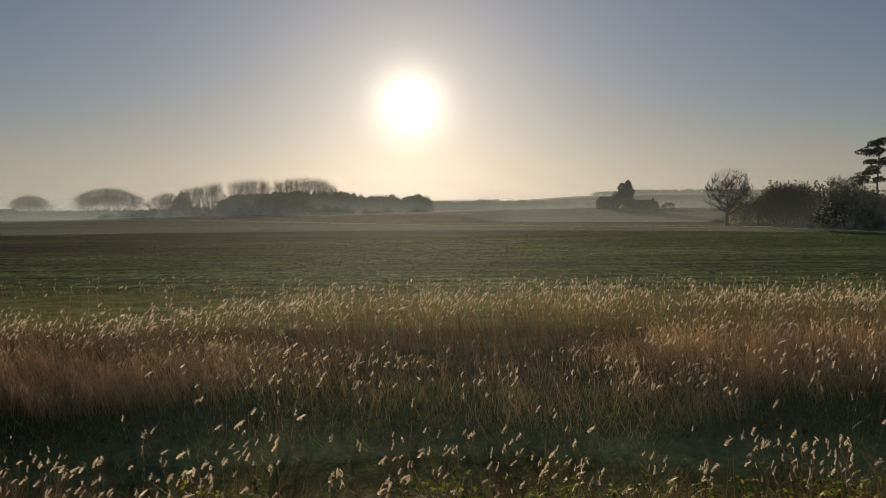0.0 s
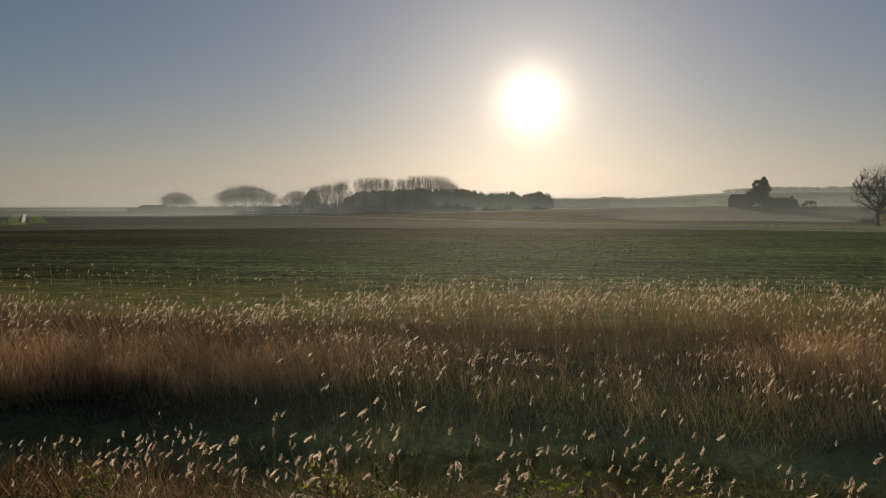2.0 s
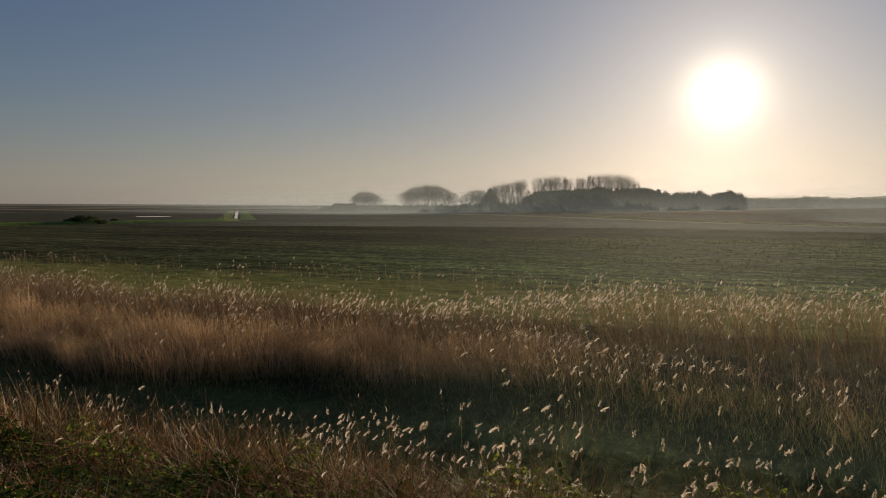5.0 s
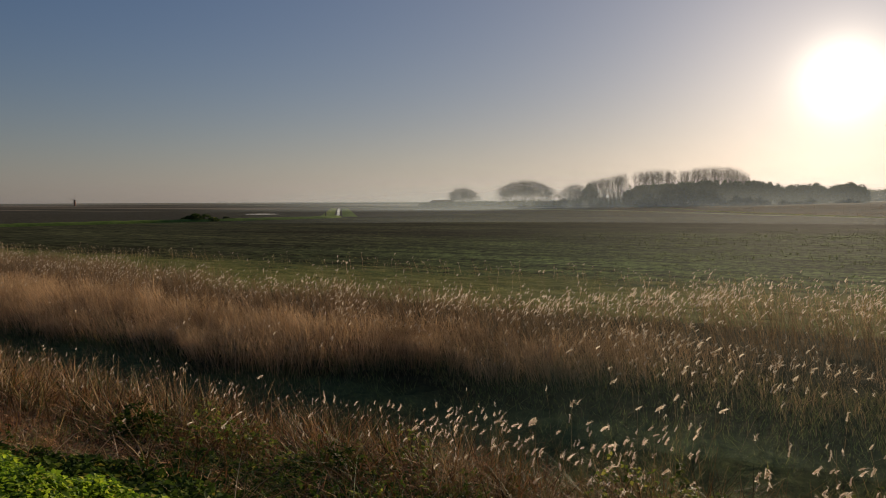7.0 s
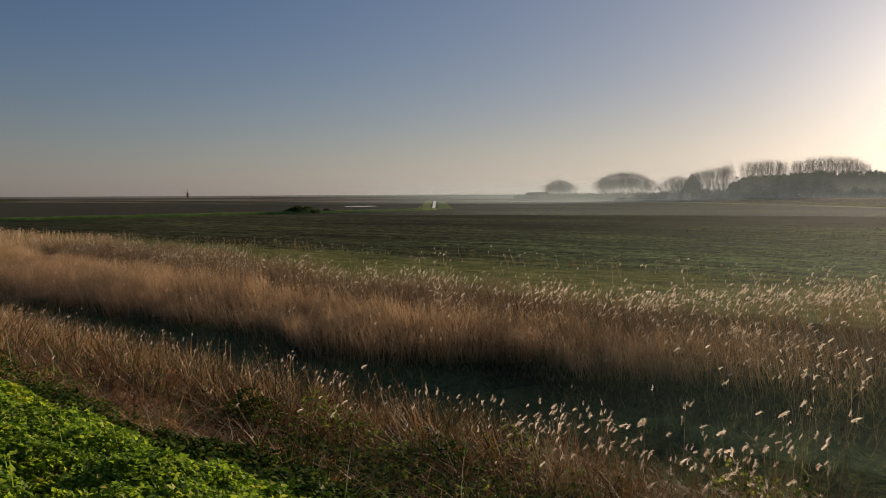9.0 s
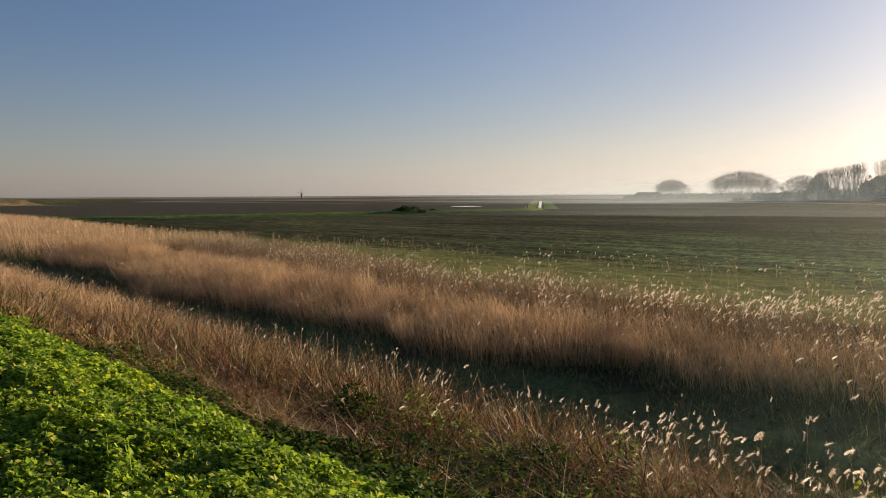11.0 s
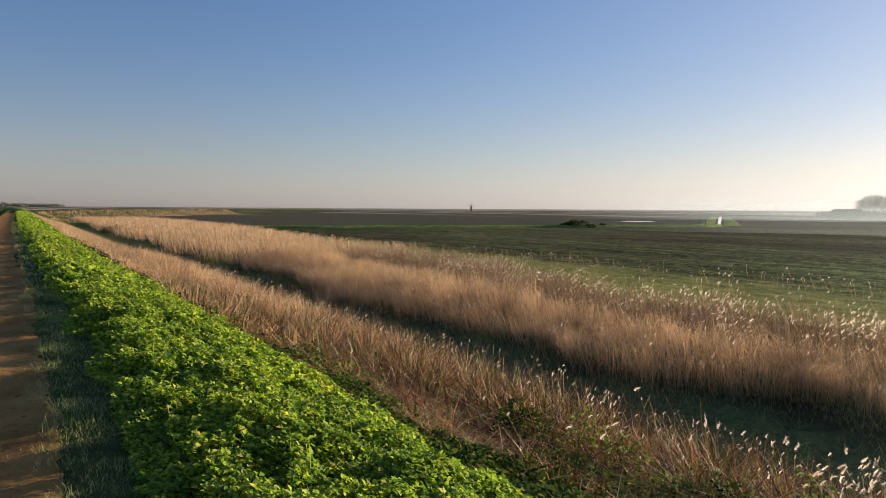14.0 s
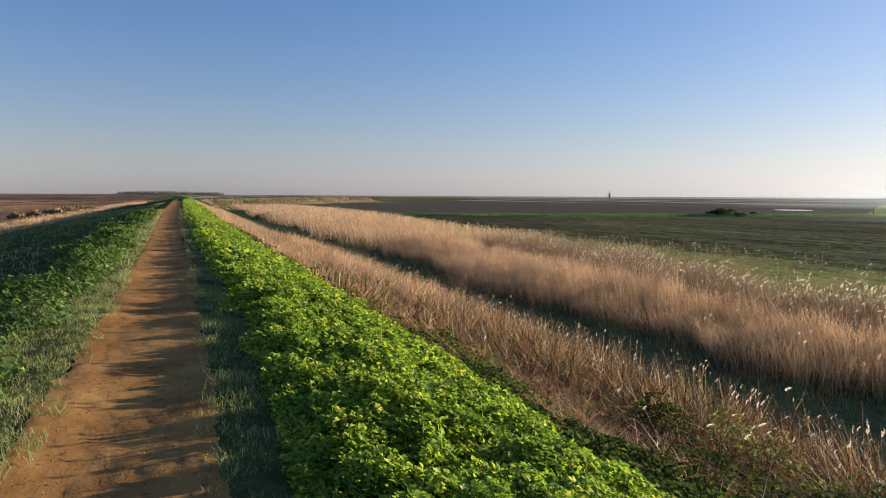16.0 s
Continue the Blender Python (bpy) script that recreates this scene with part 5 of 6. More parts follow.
# ---- trees ----
def limb(bm, a, b, r0, r1, sides=5):
    """A tapered round length of wood."""
    d = (b - a).normalized()
    u = d.orthogonal().normalized()
    v = d.cross(u)
    rings = []
    for c, r in ((a, r0), (b, r1)):
        rings.append([bm.verts.new(c + (u * math.cos(2 * math.pi * k / sides) + v * math.sin(2 * math.pi * k / sides)) * r) for k in range(sides)])
    for k in range(sides):
        bm.faces.new((rings[0][k], rings[0][(k + 1) % sides], rings[1][(k + 1) % sides], rings[1][k]))


def branch(bm, rnd, at, way, length, radius, depth, rise, spread, twig):
    """Grows a limb in short crooked lengths and lets it fork."""
    pieces = 3 if depth > 1 else 2
    for k in range(pieces):
        way = (way + Vector((rnd.gauss(0, 0.13), rnd.gauss(0, 0.13), rise * 0.25 + rnd.gauss(0, 0.07)))).normalized()
        to = at + way * (length / pieces)
        r1 = max(radius * 0.82, twig)
        limb(bm, at, to, radius, r1, 5 if depth > 2 else 3)
        at, radius = to, r1
        if depth > 0 and k > 0:
            for _ in range(2 if depth > 1 else 3):
                out = Vector((rnd.gauss(0, 1), rnd.gauss(0, 1), rnd.gauss(0, 0.5))).normalized()
                branch(bm, rnd, at, (way + out * spread).normalized(), length * rnd.uniform(0.5, 0.75), max(radius * 0.6, twig), depth - 1, rise, spread, twig)


def bare_tree(seed, tall, first, limbs, rise, spread, twig, depth, lean=0.5, thick=0.022):
    """Meshes of a leafless tree: the trunk, and the crown of limbs and twigs."""
    rnd = random.Random(seed)
    trunk, crown = bmesh.new(), bmesh.new()
    at, radius = Vector((0, 0, -0.3)), tall * thick
    steps = 5
    for k in range(steps):
        to = at + Vector((rnd.gauss(0, 0.012) * tall, rnd.gauss(0, 0.012) * tall, tall * first * (1.0 if k < 2 else 1.2) / 2))
        limb(trunk, at, to, radius, radius * 0.8, 7)
        at, radius = to, radius * 0.8
        if k >= 1 or first < 0.12:
            for j in range(limbs):
                a = rnd.uniform(0, 2 * math.pi)
                way = Vector((math.cos(a) * lean, math.sin(a) * lean, rnd.uniform(0.5, 1.0))).normalized()
                branch(crown, rnd, at.copy(), way, (tall - at.z) * rnd.uniform(0.42, 0.6), radius * 0.7, depth, rise, spread, twig)
        if at.z > tall * 0.75:
            break
    meshes = []
    for name, bm in (("trunk", trunk), ("crown", crown)):
        me = bpy.data.meshes.new(name)
        bm.to_mesh(me)
        bm.free()
        me.materials.append(BARK)
        meshes.append(me)
    return meshes


def set_tree(name, meshes, at, turn, tall, wide, label, group=""):
    """Stands a tree at its full height and spread of crown in metres."""
    ob = thing(name, at, label, "tree", group, turn)
    top = max(v.co.z for v in meshes[1].vertices)
    reach = float(np.percentile([math.hypot(v.co.x, v.co.y) for v in meshes[1].vertices], 97))
    ob.scale = (wide / 2 / reach, wide / 2 / reach, tall / top)
    for nm, me in zip(("trunk", "crown"), meshes):
        mesh_part(nm, me, ob)
    return ob


def by_bearing(az, dist):
    a = radians(az)
    return -math.sin(a) * dist, math.cos(a) * dist


def place(az, dist, drop=0.0):
    x, y = by_bearing(az, dist)
    return x, y, float(height(x, y)) - drop


def twiggy(seed, tall, shape, twigs):
    """Meshes of a far leafless tree: a trunk, and a crown of limbs dense with fine twigs in a vase or a dome."""
    trunk_, limbs_ = bare_tree(seed, tall, 0.08 if shape == "round" else 0.12, 3, 0.75 if shape == "vase" else (0.2 if shape == "round" else 0.3), 0.45 if shape == "vase" else 0.6, 0.08, 2 if shape == "round" else 1, 0.32 if shape == "vase" else (0.9 if shape == "round" else 0.8), 0.026)
    stand = Stand(seed)
    rng = stand.rng
    if shape == "vase":
        h = 0.3 + 0.7 * rng.random(twigs) ** 0.75
        reach = tall * 0.27 * (0.15 + 0.85 * np.sin(np.clip(h, 0, 0.9) * 1.75))
    elif shape == "round":
        h = 0.2 + 0.8 * rng.random(twigs) ** 0.8
        reach = tall * 0.4 * np.sqrt(np.clip(1 - ((h - 0.6) / 0.42) ** 2, 0.03, 1))
    else:
        h = 0.46 + 0.54 * rng.random(twigs) ** 0.8
        reach = tall * 0.46 * np.sqrt(np.clip(1 - ((h - 0.7) / 0.32) ** 2, 0.03, 1))
    a, r = rng.uniform(0, 2 * math.pi, twigs), np.sqrt(rng.random(twigs)) * reach
    top = h * (1 - 0.10 * (r / (reach + 1e-6)) ** 2)
    base = np.stack([r * np.cos(a), r * np.sin(a), top * tall - 0.1 * tall], -1)
    out = unit_rows(base * np.array([1, 1, 1 if shape == "dome" else 1.6]) - np.array([0, 0, 0.1 * tall]) + rng.normal(0, 0.1 * tall, (twigs, 3)))
    stand.ribbons(base, out, tall * rng.uniform(0.07, 0.13, twigs), rng.uniform(0.08, 0.17, twigs) * (0.8 if shape == "round" else 1), 0.1, 1, bend=np.array([[0.0, 0.0, 1.0]]))
    bm = bmesh.new()
    bm.from_mesh(limbs_)
    bm.from_mesh(stand.mesh("twigs", BARK))
    bm.to_mesh(limbs_)
    bm.free()
    return trunk_, limbs_


rnd = random.Random(5)
POPLARS = [twiggy(40 + k, 20, "vase", 800) for k in range(3)]
DOMES = [twiggy(60 + k, 14, "dome", 850) for k in range(3)]

# rows of tall poplars behind the wood
for az0, az1, count, el0, el1, dist in ((13.7, 11.15, 10, 2.3, 2.42, 575), (10.5, 5.9, 18, 2.32, 2.6, 585)):
    for k in range(count):
        s = k / (count - 1)
        d = dist + rnd.uniform(-8, 8)
        at = place(az0 + (az1 - az0) * s + rnd.uniform(-0.08, 0.08), d)
        top = math.tan(radians(el0 + (el1 - el0) * math.sin(math.pi * s) + rnd.uniform(-0.09, 0.03) - 0.3 * (s > 0.9) * (az1 < 8))) * d + 1.6 - at[2]
        set_tree("poplar_tree", POPLARS[k % 3], at, rnd.uniform(0, 360), top * 1.09, rnd.uniform(5.8, 7.8), "tall leafless poplar with upswept limbs in a row", "poplar rows")
# rounded groves further off in the mist
for az0, az1, count, el, dist in ((28.5, 26.5, 8, 1.19, 690), (24.5, 20.4, 15, 1.78, 610), (19.5, 17.6, 6, 1.42, 560), (17.4, 14.7, 10, 2.24, 560)):
    for k in range(count):
        s = (k + 0.5) / count
        d = dist + rnd.uniform(-18, 18)
        at = place(az0 + (az1 - az0) * s + rnd.uniform(-0.1, 0.1), d)
        dome = 1 - 0.42 * abs(2 * s - 1) ** 2.2 if az0 != 17.4 else 0.74 + 0.27 * s
        top = math.tan(radians(el * dome)) * d + 1.6 - at[2]
        set_tree("grove_tree", (DOMES if az0 != 17.4 else POPLARS)[k % 3], at, rnd.uniform(0, 360), top * 1.05, 13.5 if az0 != 17.4 else 7.5, "leafless round-crowned tree in a misty grove", "groves")


# ---- the dark wood, hedges and bushes: clumps of small leafy blades ----
def clumps(stand, x, y, z, rx, rz, blades, size):
    """Uneven leafy clumps: blades over rough ellipsoids, ragged at the rim."""
    rng = stand.rng
    for cx, cy, cz, ra, rb in zip(x, y, z, rx, rz):
        d = unit_rows(rng.normal(0, 1, (blades, 3)))
        d[:, 2] = np.where(d[:, 2] < -0.75, -d[:, 2], d[:, 2])
        r = rng.uniform(0.6, 1.05, (blades, 1))
        c = np.array([cx, cy, cz]) + d * r * np.array([ra, ra, rb])
        stand.leaves(c, unit_rows(d + rng.normal(0, 0.7, (blades, 3))), unit_rows(rng.normal(0, 1, (blades, 3)) + d), size * rng.uniform(0.6, 1.4, blades), 0.8)


wood = Stand(61)
n = 400
az = np.r_[wood.rng.uniform(-1.7, 14.6, n - 14), wood.rng.uniform(17.0, 17.9, 14)]
dist = wood.rng.uniform(535, 590, n)
x, y = -np.sin(np.radians(az)) * dist, np.cos(np.radians(az)) * dist
el = np.interp(az, [-1.8, -1.1, -0.5, 0.2, 0.6, 1.1, 1.35, 1.7, 4.2, 6.4, 8.5, 11, 13.3, 14.6, 17.0, 17.45, 17.9], [0.7, 1.1, 1.24, 0.95, 0.84, 1.0, 1.28, 1.0, 1.15, 1.4, 1.42, 1.36, 1.2, 0.8, 0.9, 1.5, 1.0]) * (0.86 + 0.22 * value_noise(az, az * 0, 0.32, 97)) * wood.rng.uniform(0.86, 1.03, n)
top = np.tan(np.radians(el)) * dist + 1.6
gz_ = height(x, y)
clumps(wood, x, y, gz_ + (top - gz_) * 0.45, wood.rng.uniform(1.8, 4, n), (top - gz_) * 0.55, 120, 1.3)
k = 120
az = wood.rng.uniform(-1.6, 14.4, k)
dist = wood.rng.uniform(540, 570, k)
x, y = -np.sin(np.radians(az)) * dist, np.cos(np.radians(az)) * dist
top = np.tan(np.radians(np.interp(az, [-1.4, -0.5, 0.6, 1.7, 4.2, 6.4, 8.5, 11, 13.2], [1.0, 1.24, 0.84, 1.05, 1.22, 1.5, 1.5, 1.34, 1.1]) + wood.rng.uniform(-0.14, 0.13, k))) * dist + 1.6
for s in (0.0, 0.4, 0.75):
    clumps(wood, x, y, top - 5.0 + 4.2 * s, np.full(k, 2.2 * (1 - s) + 0.4), np.full(k, 1.7), 30, 0.9)
wood.stuff("pine_wood", NEEDLE, "dark evergreen wood with an uneven top, grey in mist", "wood")

low = Stand(62)
n = 260
az = low.rng.uniform(14, 31, n)
dist = low.rng.uniform(590, 680, n)
x, y = -np.sin(np.radians(az)) * dist, np.cos(np.radians(az)) * dist
clumps(low, x, y, height(x, y) + 1.2, low.rng.uniform(3, 7, n), low.rng.uniform(2.2, 4.4, n) * np.interp(az, [14, 19, 20, 27, 31], [1.5, 1.4, 1.0, 1.0, 0.7]), 50, 1.3)
ridge = Stand(65)
n = 150
az = -1.5 - 22 * ridge.rng.random(n) ** 1.5
dist = ridge.rng.uniform(1080, 1130, n)
x, y = -np.sin(np.radians(az)) * dist, np.cos(np.radians(az)) * dist
gz_ = height(x, y)
top = np.tan(np.radians(np.interp(az, [-24, -14, -9, -1], [0.6, 0.7, 0.76, 0.78]) * ridge.rng.uniform(0.85, 1.06, n) + 0.18 * (ridge.rng.random(n) > 0.96))) * dist + 1.6
clumps(ridge, x, y, gz_ + (top - gz_) * 0.3, ridge.rng.uniform(5, 14, n), np.maximum((top - gz_) * 0.62, 1.0), 170, 1.7)
ridge.stuff("ridge_hedges", HEDGE, "misty hedges and small trees along the far slope", "hedge")

hill_wood = Stand(66)
n = 190
az = hill_wood.rng.uniform(-31, -4, n)
az = az[value_noise(az, az * 0, 1.6, 28) > 0.42]
n = len(az)
dist = hill_wood.rng.uniform(1780, 1900, n)
x, y = -np.sin(np.radians(az)) * dist, np.cos(np.radians(az)) * dist
clumps(hill_wood, x, y, height(x, y) + 2.0, hill_wood.rng.uniform(8, 22, n), hill_wood.rng.uniform(2, 4.8, n), 60, 4.0)
hill_wood.stuff("hill_woods", HEDGE, "small misty woods along the crest of the far hill", "wood")

low.stuff("far_hedges", NEEDLE, "low misty hedges under the far groves", "hedge")

def hedge_top(az):
    """Elevation of the hedgerow's top, in degrees, along its bearing."""
    return np.interp(az, [-44, -36, -33.6, -32.5, -31.2, -30.2, -29, -27.4, -26.4, -25, -23], [1.8, 1.5, 1.5, 1.9, 2.2, 2.1, 2.0, 1.9, 0.9, 0.2, -0.2])


hedge = Stand(63)
n = 250
az = hedge.rng.uniform(-44, -25.3, n)
dist = np.interp(az, [-44, -33, -27, -23], [215, 238, 268, 262]) + hedge.rng.uniform(-8, 25, n)
x, y = -np.sin(np.radians(az)) * dist, np.cos(np.radians(az)) * dist
el = hedge_top(az) * hedge.rng.uniform(0.35, 1.05, n)
gz_ = height(x, y)
top = np.maximum(np.tan(np.radians(el)) * dist + 1.6, gz_ + 1.4)
clumps(hedge, x, y, gz_ + (top - gz_) * 0.42, hedge.rng.uniform(1.8, 4.2, n), (top - gz_) * 0.58, 115, 0.75)
hedge.stuff("dark_hedgerow", HEDGE, "tall dark overgrown hedgerow at the edge of the field", "hedge")

# leafless trees standing in and by the hedgerow


def round_tree(seed, tall, twigs):
    """Meshes of a leafless round-headed tree: trunk, and crooked limbs ending in a dense shell of twigs."""
    trunk_, limbs_ = bare_tree(seed, tall, 0.13, 4, 0.0, 0.95, 0.065, 3, 1.0, 0.05)
    rng = np.random.default_rng(seed)
    half, up_, mid_ = 0.4 * tall, 0.42 * tall, 0.58 * tall
    for v in limbs_.vertices:
        q = Vector((v.co.x / half, v.co.y / half, (v.co.z - mid_) / up_))
        q /= (1 + (q.length / 1.25) ** 3) ** (1 / 3)
        v.co = (q.x * half, q.y * half, q.z * up_ + mid_)
    stand = Stand(seed + 1)
    d = unit_rows(rng.normal(0, 1, (twigs, 3)))
    c = d * (rng.uniform(0.3, 1.0, (twigs, 1)) * (0.8 + 0.3 * value_noise(d[:, :1] * 3, d[:, 2:] * 3, 1.0, 5))) * np.array([half, half, up_]) + np.array([0, 0, mid_])
    c = c[c[:, 2] > 0.22 * tall]
    n = len(c)
    stand.ribbons(c, unit_rows(c - np.array([0, 0, 0.35 * tall]) + rng.normal(0, 2.5, (n, 3))), rng.uniform(0.5, 1.3, n), rng.uniform(0.05, 0.1, n), 0.1, 1)
    bm = bmesh.new()
    bm.from_mesh(limbs_)
    bm.from_mesh(stand.mesh("twigs", BARK))
    bm.to_mesh(limbs_)
    bm.free()
    return trunk_, limbs_


OAK = round_tree(81, 14, 4200)
set_tree("bare_tree", OAK, place(-24.7, 245), 40, 20.3, 15.0, "leafless round-headed tree standing alone by the hedge")
for k in range(15):
    az = -26.9 - 0.26 * k if k < 12 else (-32.4, -32.9, -31.9)[k - 12]
    d = 262 - 1.2 * k + rnd.uniform(-6, 6)
    tall = math.tan(radians((1.0 + 0.28 * min(k, 4) if k < 12 else 2.55) + rnd.uniform(-0.12, 0.1))) * d + 5.6
    set_tree("hedgerow_tree", (OAK, DOMES[0], DOMES[1], DOMES[2])[k % 4 if k != 12 else 0], place(az, d), 77 * k, tall, 9 + rnd.uniform(-1, 2), "leafless tree crowding the dark hedgerow", "hedgerow trees")


def pine(at):
    """An old pine: a tall bare trunk with flat layered plates of needles."""
    ob = thing("pine_tree", at, "tall old pine with flat dark needle plates", "tree")
    rnd = random.Random(9)
    bm = bmesh.new()
    p, r = Vector((0, 0, -0.3)), 0.45
    joints = []
    for k in range(9):
        q = p + Vector((rnd.gauss(0, 0.25), rnd.gauss(0, 0.25), 2.6))
        limb(bm, p, q, r, r * 0.88, 8)
        p, r = q, r * 0.88
        joints.append(p.copy())
    part("trunk", bm, BARK, ob)
    stand = Stand(91)
    for j in joints[4:]:
        for _ in range(3):
            a = rnd.uniform(0, 2 * math.pi)
            reach = rnd.uniform(2.0, 6.5) * (1.15 - 0.05 * j.z / 2.6)
            q = j + Vector((math.cos(a) * reach, math.sin(a) * reach, rnd.uniform(-0.2, 2.0)))
            bm = bmesh.new()
            limb(bm, j, q, 0.15, 0.05, 5)
            part("limb", bm, BARK, ob)
            clumps(stand, [q.x, q.x * 0.7 + j.x * 0.3], [q.y, q.y * 0.7 + j.y * 0.3], [q.z, q.z * 0.7 + j.z * 0.3 + 0.4], [rnd.uniform(1.4, 2.4), 1.4], [0.65, 0.45], 140, 0.45)
    mesh_part("needles", stand.mesh("needles", NEEDLE), ob, "dark flat plates of needles")


pine(place(-34.3, 232))

# a tall evergreen and scrub beside the farm
farm_green = Stand(92)
fx, fy = by_bearing(-17.2, 405)
fz = float(height(fx, fy))
for k in range(9):
    s = k / 8
    clumps(farm_green, [fx + farm_green.rng.normal(0, 1.2)], [fy], [fz + 1 + 11.5 * s], [6.0 * (1 - s) ** 0.8 + 1.3], [2.6], 420, 0.9)
ob = thing("evergreen_tree", (0, 0, 0), "dense dark evergreen beside the farmhouse", "tree")
mesh_part("crown", farm_green.mesh("crown", NEEDLE), ob)
bm = bmesh.new()
limb(bm, Vector((fx, fy, fz - 0.3)), Vector((fx, fy, fz + 10)), 0.4, 0.12, 7)
part("trunk", bm, BARK, ob)
scrub = Stand(93)
az = scrub.rng.uniform(-20.6, -17.8, 12)
x, y = -np.sin(np.radians(az)) * 400, np.cos(np.radians(az)) * 400
clumps(scrub, x, y, height(x, y) + 0.8, np.full(12, 3.0), np.interp(az, [-20.6, -18.5], [2.0, 3.2]), 90, 1.0)
scrub.stuff("farm_scrub", NEEDLE, "low dark scrub beside the farm", "bushes")


# ---- buildings ----
def box(bm, x0, x1, y0, y1, z0, z1):
    v = [bm.verts.new((x, y, z)) for z in (z0, z1) for x, y in ((x0, y0), (x1, y0), (x1, y1), (x0, y1))]
    for f in ((3, 2, 1, 0), (4, 5, 6, 7), (0, 1, 5, 4), (1, 2, 6, 5), (2, 3, 7, 6), (3, 0, 4, 7)):
        bm.faces.new([v[k] for k in f])


def house(name, at, turn, long, deep, wall, ridge, label, walls=BRICK):
    """A gabled house with a pitched roof, chimney, door and windows, its long side to -y."""
    ob = thing(name, at, label, "house", turn=turn)
    bm = bmesh.new()
    a, d = long / 2, deep / 2
    lower = [bm.verts.new(p) for p in ((-a, -d, -0.3), (a, -d, -0.3), (a, d, -0.3), (-a, d, -0.3))]
    upper = [bm.verts.new(p) for p in ((-a, -d, wall), (a, -d, wall), (a, d, wall), (-a, d, wall))]
    peak = [bm.verts.new(p) for p in ((-a, 0, ridge - 0.1), (a, 0, ridge - 0.1))]
    for k in range(4):
        bm.faces.new((lower[k], lower[(k + 1) % 4], upper[(k + 1) % 4], upper[k]))
    bm.faces.new((upper[1], upper[2], peak[1]))
    bm.faces.new((upper[3], upper[0], peak[0]))
    part("wall", bm, walls, ob)
    bm = bmesh.new()
    for s in (-1, 1):
        e = [(-a - 0.3, s * (d + 0.35), wall - 0.1), (a + 0.3, s * (d + 0.35), wall - 0.1), (a + 0.3, 0, ridge), (-a - 0.3, 0, ridge)]
        top = [bm.verts.new((x, y, z + 0.16)) for x, y, z in e]
        under = [bm.verts.new(p) for p in e]
        bm.faces.new(top), bm.faces.new(under[::-1])
        for k in range(4):
            bm.faces.new((under[k], under[(k + 1) % 4], top[(k + 1) % 4], top[k]))
    roof = part("roof", bm, TILE, ob)
    bm = bmesh.new()
    box(bm, a - 1.3, a - 0.5, -0.4, 0.4, ridge - 0.6, ridge + 1.1)
    part("chimney", bm, walls, roof)
    rows_ = (1.0, 3.4) if wall > 4 else (1.0,)
    count = max(2, int(long / 3))
    for z in rows_:
        for k in range(count):
            xx = -a + long * (k + 0.5) / count
            bm = bmesh.new()
            box(bm, xx - 0.55, xx + 0.55, -d - 0.05, -d + 0.08, z, z + 1.2)
            win = part("window", bm, WHITE, ob)
            bm = bmesh.new()
            box(bm, xx - 0.45, xx + 0.45, -d - 0.08, -d - 0.04, z + 0.1, z + 1.1)
            part("pane", bm, GLASS, win)
    return ob


house("farmhouse", place(-15.9, 402), 17, 10, 7, 3.9, 6.6, "old farmhouse with a pitched tiled roof, dark against the light")
house("farm_barn", place(-18.7, 408), 12, 12, 7, 2.4, 4.6, "low dark farm barn with a pitched roof beside the scrub", BOARD)
house("field_cottage", place(-35.6, 225), 30, 12, 7, 4.0, 8.5, "dark cottage roof showing over the hedgerow", BOARD)
house("far_barn", place(29.2, 640), -25, 30, 10, 3.6, 6.8, "long low barn in the mist beside the groves", BOARD)


def windmill(at, turn):
    """A brick drainage mill with a boat cap and four sails."""
    ob = thing("drainage_windmill", at, "far brick drainage mill with cap and lattice sails", "windmill", turn=turn)
    bm = bmesh.new()
    bmesh.ops.create_cone(bm, cap_ends=True, segments=16, radius1=2.0, radius2=1.3, depth=9.5)
    bmesh.ops.translate(bm, verts=bm.verts, vec=(0, 0, 4.5))
    part("tower", bm, BRICK, ob)
    bm = bmesh.new()
    bmesh.ops.create_uvsphere(bm, u_segments=14, v_segments=8, radius=1.5)
    bmesh.ops.scale(bm, verts=bm.verts, vec=(1.0, 1.25, 0.75))
    bmesh.ops.translate(bm, verts=bm.verts, vec=(0, 0, 9.4))
    part("cap", bm, BOARD, ob)
    bm = bmesh.new()
    limb(bm, Vector((0, -1, 9.8)), Vector((0, -3.6, 10.0)), 0.25, 0.2, 8)
    part("windshaft", bm, STEM, ob)
    for k in range(4):
        bm = bmesh.new()
        box(bm, -0.12, 0.12, -3.6, -3.45, 0, 7.2)
        for j in range(9):
            box(bm, -0.1, 1.5, -3.55, -3.48, 1.4 + 0.7 * j, 1.5 + 0.7 * j)
        box(bm, 1.42, 1.52, -3.56, -3.47, 1.4, 7.1)
        s = part("sail", bm, STEM, ob)
        s.matrix_basis = Matrix.Translation((0, 0, 10)) @ Matrix.Rotation(radians(90 * k + 12), 4, "Y")


mx, my = by_bearing(56.6, 1340)
windmill((mx, my, float(height(mx, my))), 35)


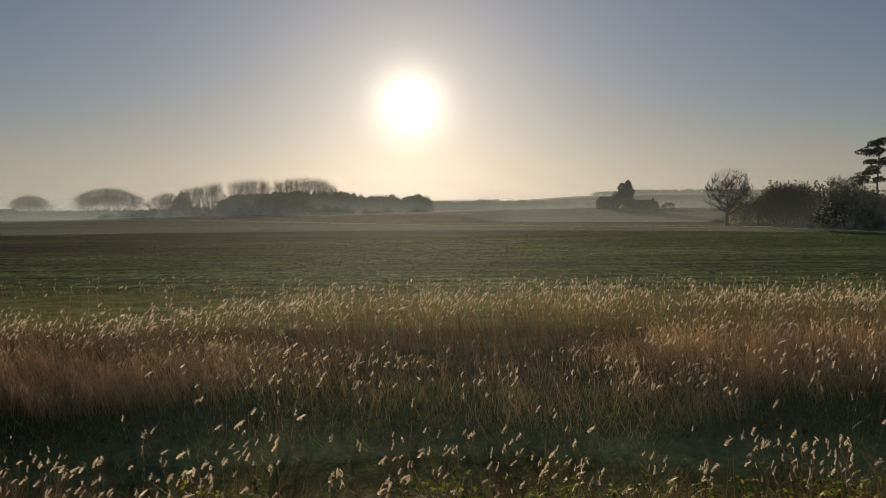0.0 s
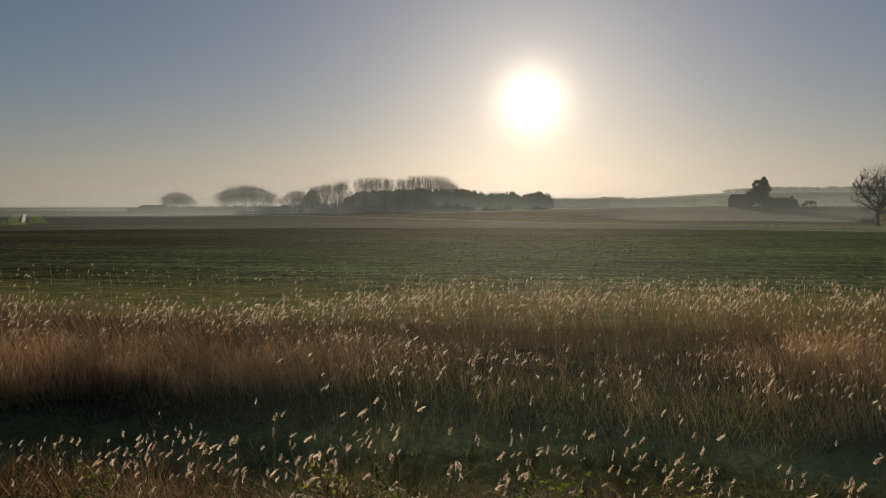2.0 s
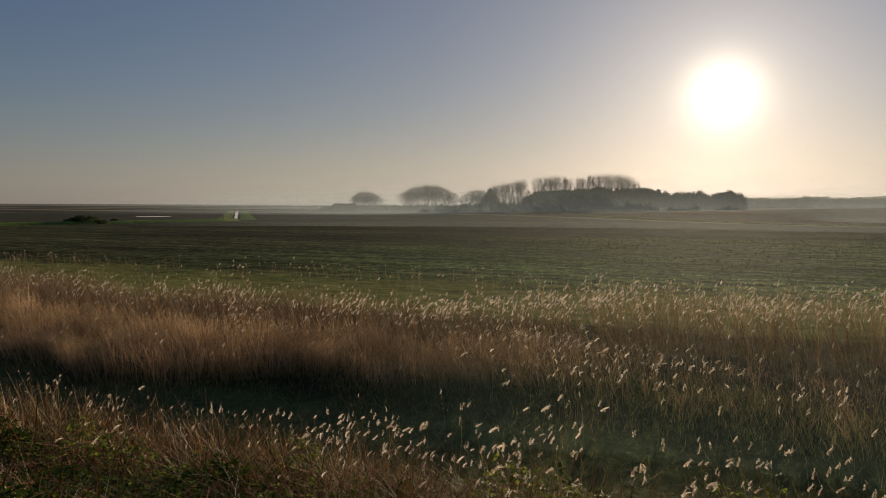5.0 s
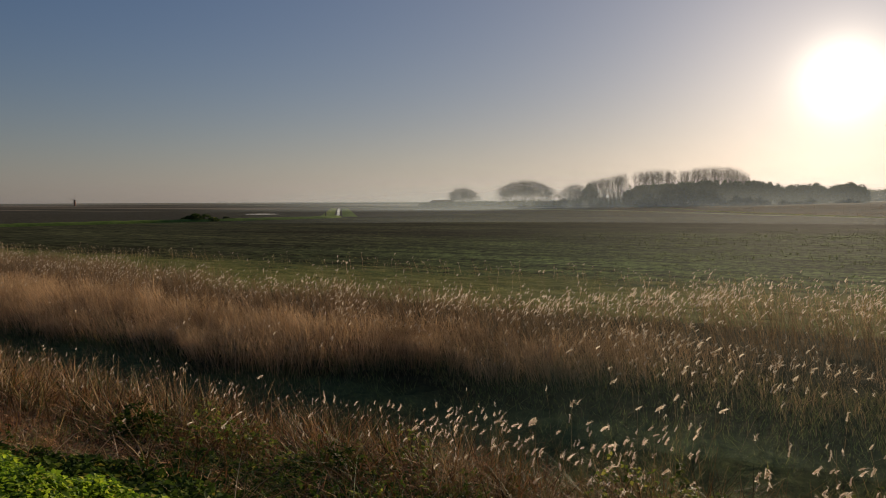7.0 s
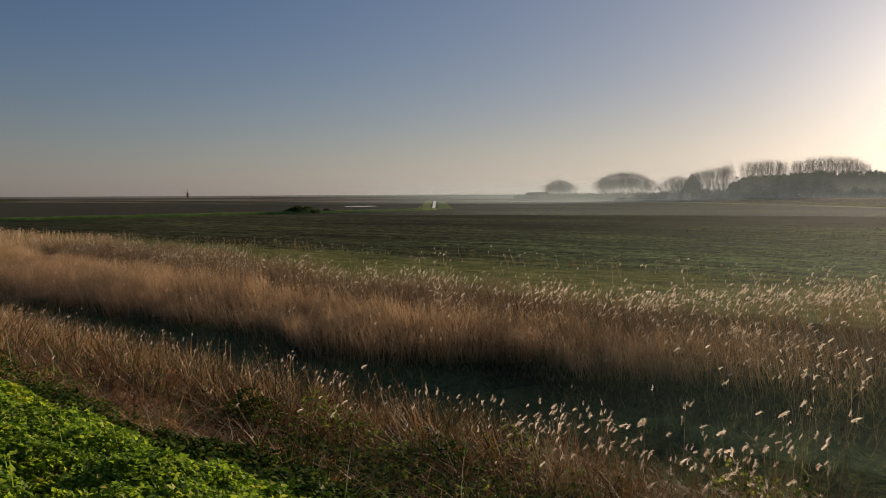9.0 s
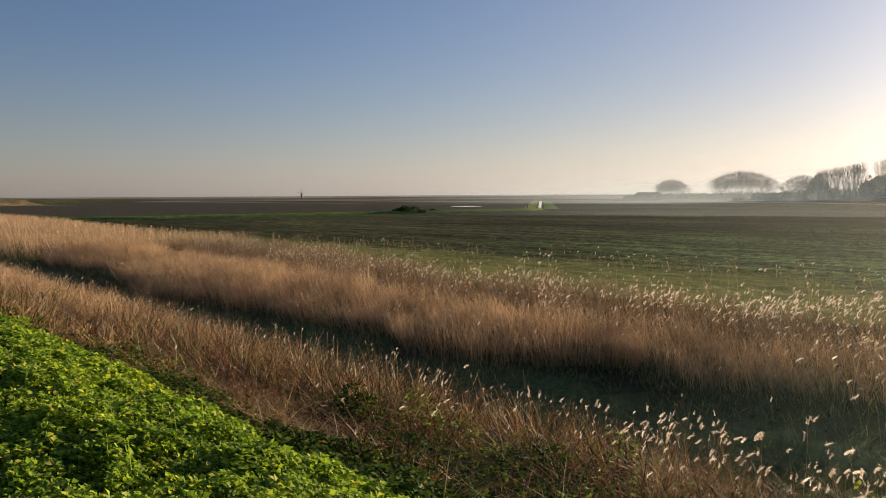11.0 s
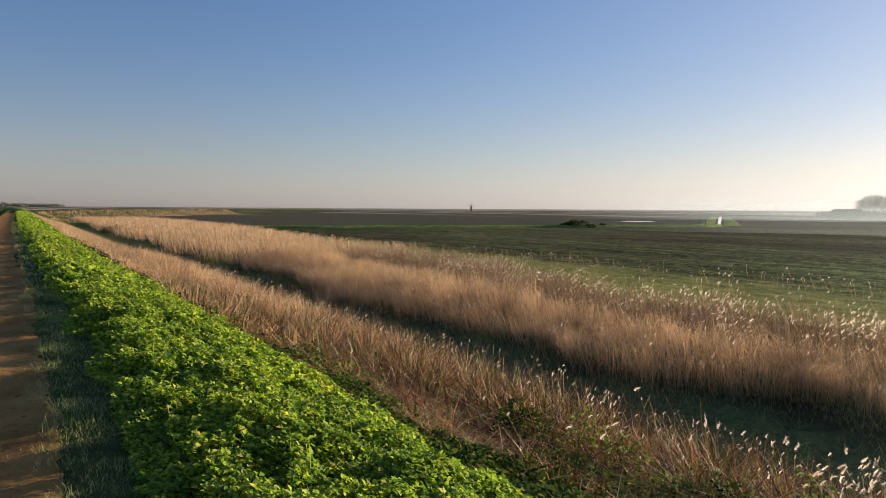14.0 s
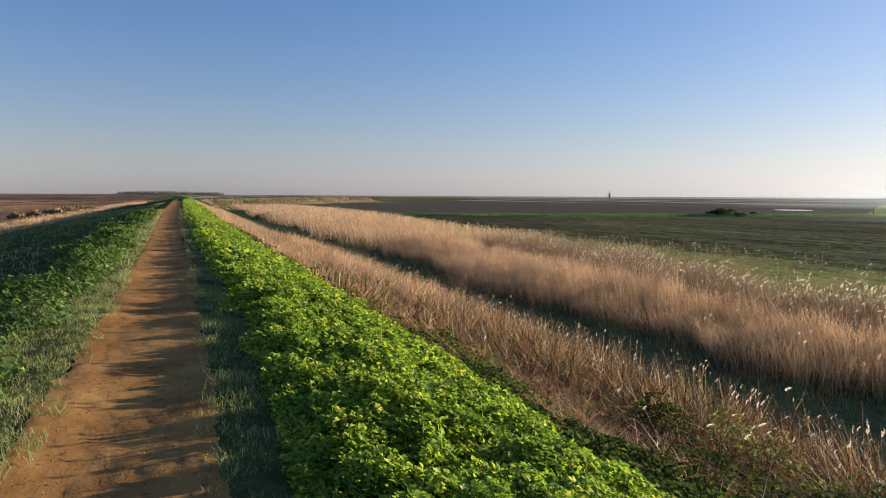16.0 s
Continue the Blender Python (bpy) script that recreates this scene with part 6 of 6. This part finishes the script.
def post(at, tall, wide, label, category="post"):
    bm = bmesh.new()
    limb(bm, Vector((0, 0, -0.4)), Vector((0.03 * tall, 0, tall)), wide, wide * 0.8, 6)
    bmesh.ops.holes_fill(bm, edges=bm.edges)
    me = bpy.data.meshes.new("post")
    bm.to_mesh(me)
    bm.free()
    me.materials.append(STEM)
    ob = new(category.replace(" ", "_"), me)
    ob.matrix_basis = pose(*at)
    tagged(ob, label, category)


def bush(az, dist, wide, tall, blades, label, leaf=NEEDLE):
    x, y = by_bearing(az, dist)
    s = Stand(int(dist) + blades)
    k = max(3, int(wide / 1.3))
    cx = s.rng.uniform(-wide / 2, wide / 2, k)
    h = tall * (1 - (2 * cx / wide) ** 2 * 0.6)
    clumps(s, cx, s.rng.uniform(-1, 1, k), h * 0.35, np.full(k, wide / 5), h * 0.6, blades // k, 0.45)
    ob = thing("bush", (x, y, float(height(x, y))), label, "bush", turn=az)
    mesh_part("leaves", s.mesh("leaves", leaf), ob)
    for q in cx[:4]:
        bm = bmesh.new()
        limb(bm, Vector((q * 0.5, 0, -0.2)), Vector((q, 0, tall * 0.5)), 0.08, 0.04, 5)
        part("stem", bm, BARK, ob)


bush(48.2, 217, 8.0, 2.3, 1500, "dark rounded bush on the green ditch bank", BRAMBLE)
bush(46.2, 222, 4.0, 1.1, 500, "small dark bush on the green ditch bank")
bush(45.4, 224, 3.0, 0.8, 400, "small dark bush on the green ditch bank")
post(place(38.6, 250), 2.2, 0.22, "weathered post beside the field ditch")

# a far wooded rise on the horizon
rise_ = Stand(64)
n = 200
az = rise_.rng.uniform(87.6, 94.0, n)
dist = rise_.rng.uniform(2900, 3100, n)
x, y = -np.sin(np.radians(az)) * dist, np.cos(np.radians(az)) * dist
clumps(rise_, x, y, height(x, y) + 3, rise_.rng.uniform(25, 45, n), np.interp(az, [87.6, 88.5, 92, 94], [1.5, 3, 4, 2]) * rise_.rng.uniform(0.9, 1.1, n), 60, 7.0)
rise_.stuff("distant_wood", HEDGE, "long low wooded rise on the far horizon", "wood")

for az, dist, wide in ((98.4, 136, 5.0), (97.6, 150, 6.0), (99.2, 128, 4.0), (96.9, 175, 5.0), (100.3, 118, 3.5), (83.4, 150, 6.0), (82.6, 158, 4.5)):
    bush(az, dist, wide, 0.9 if az > 90 else 1.3, 700, "low brown scrubby bush on the rough grass beyond the bank", SCRUB)
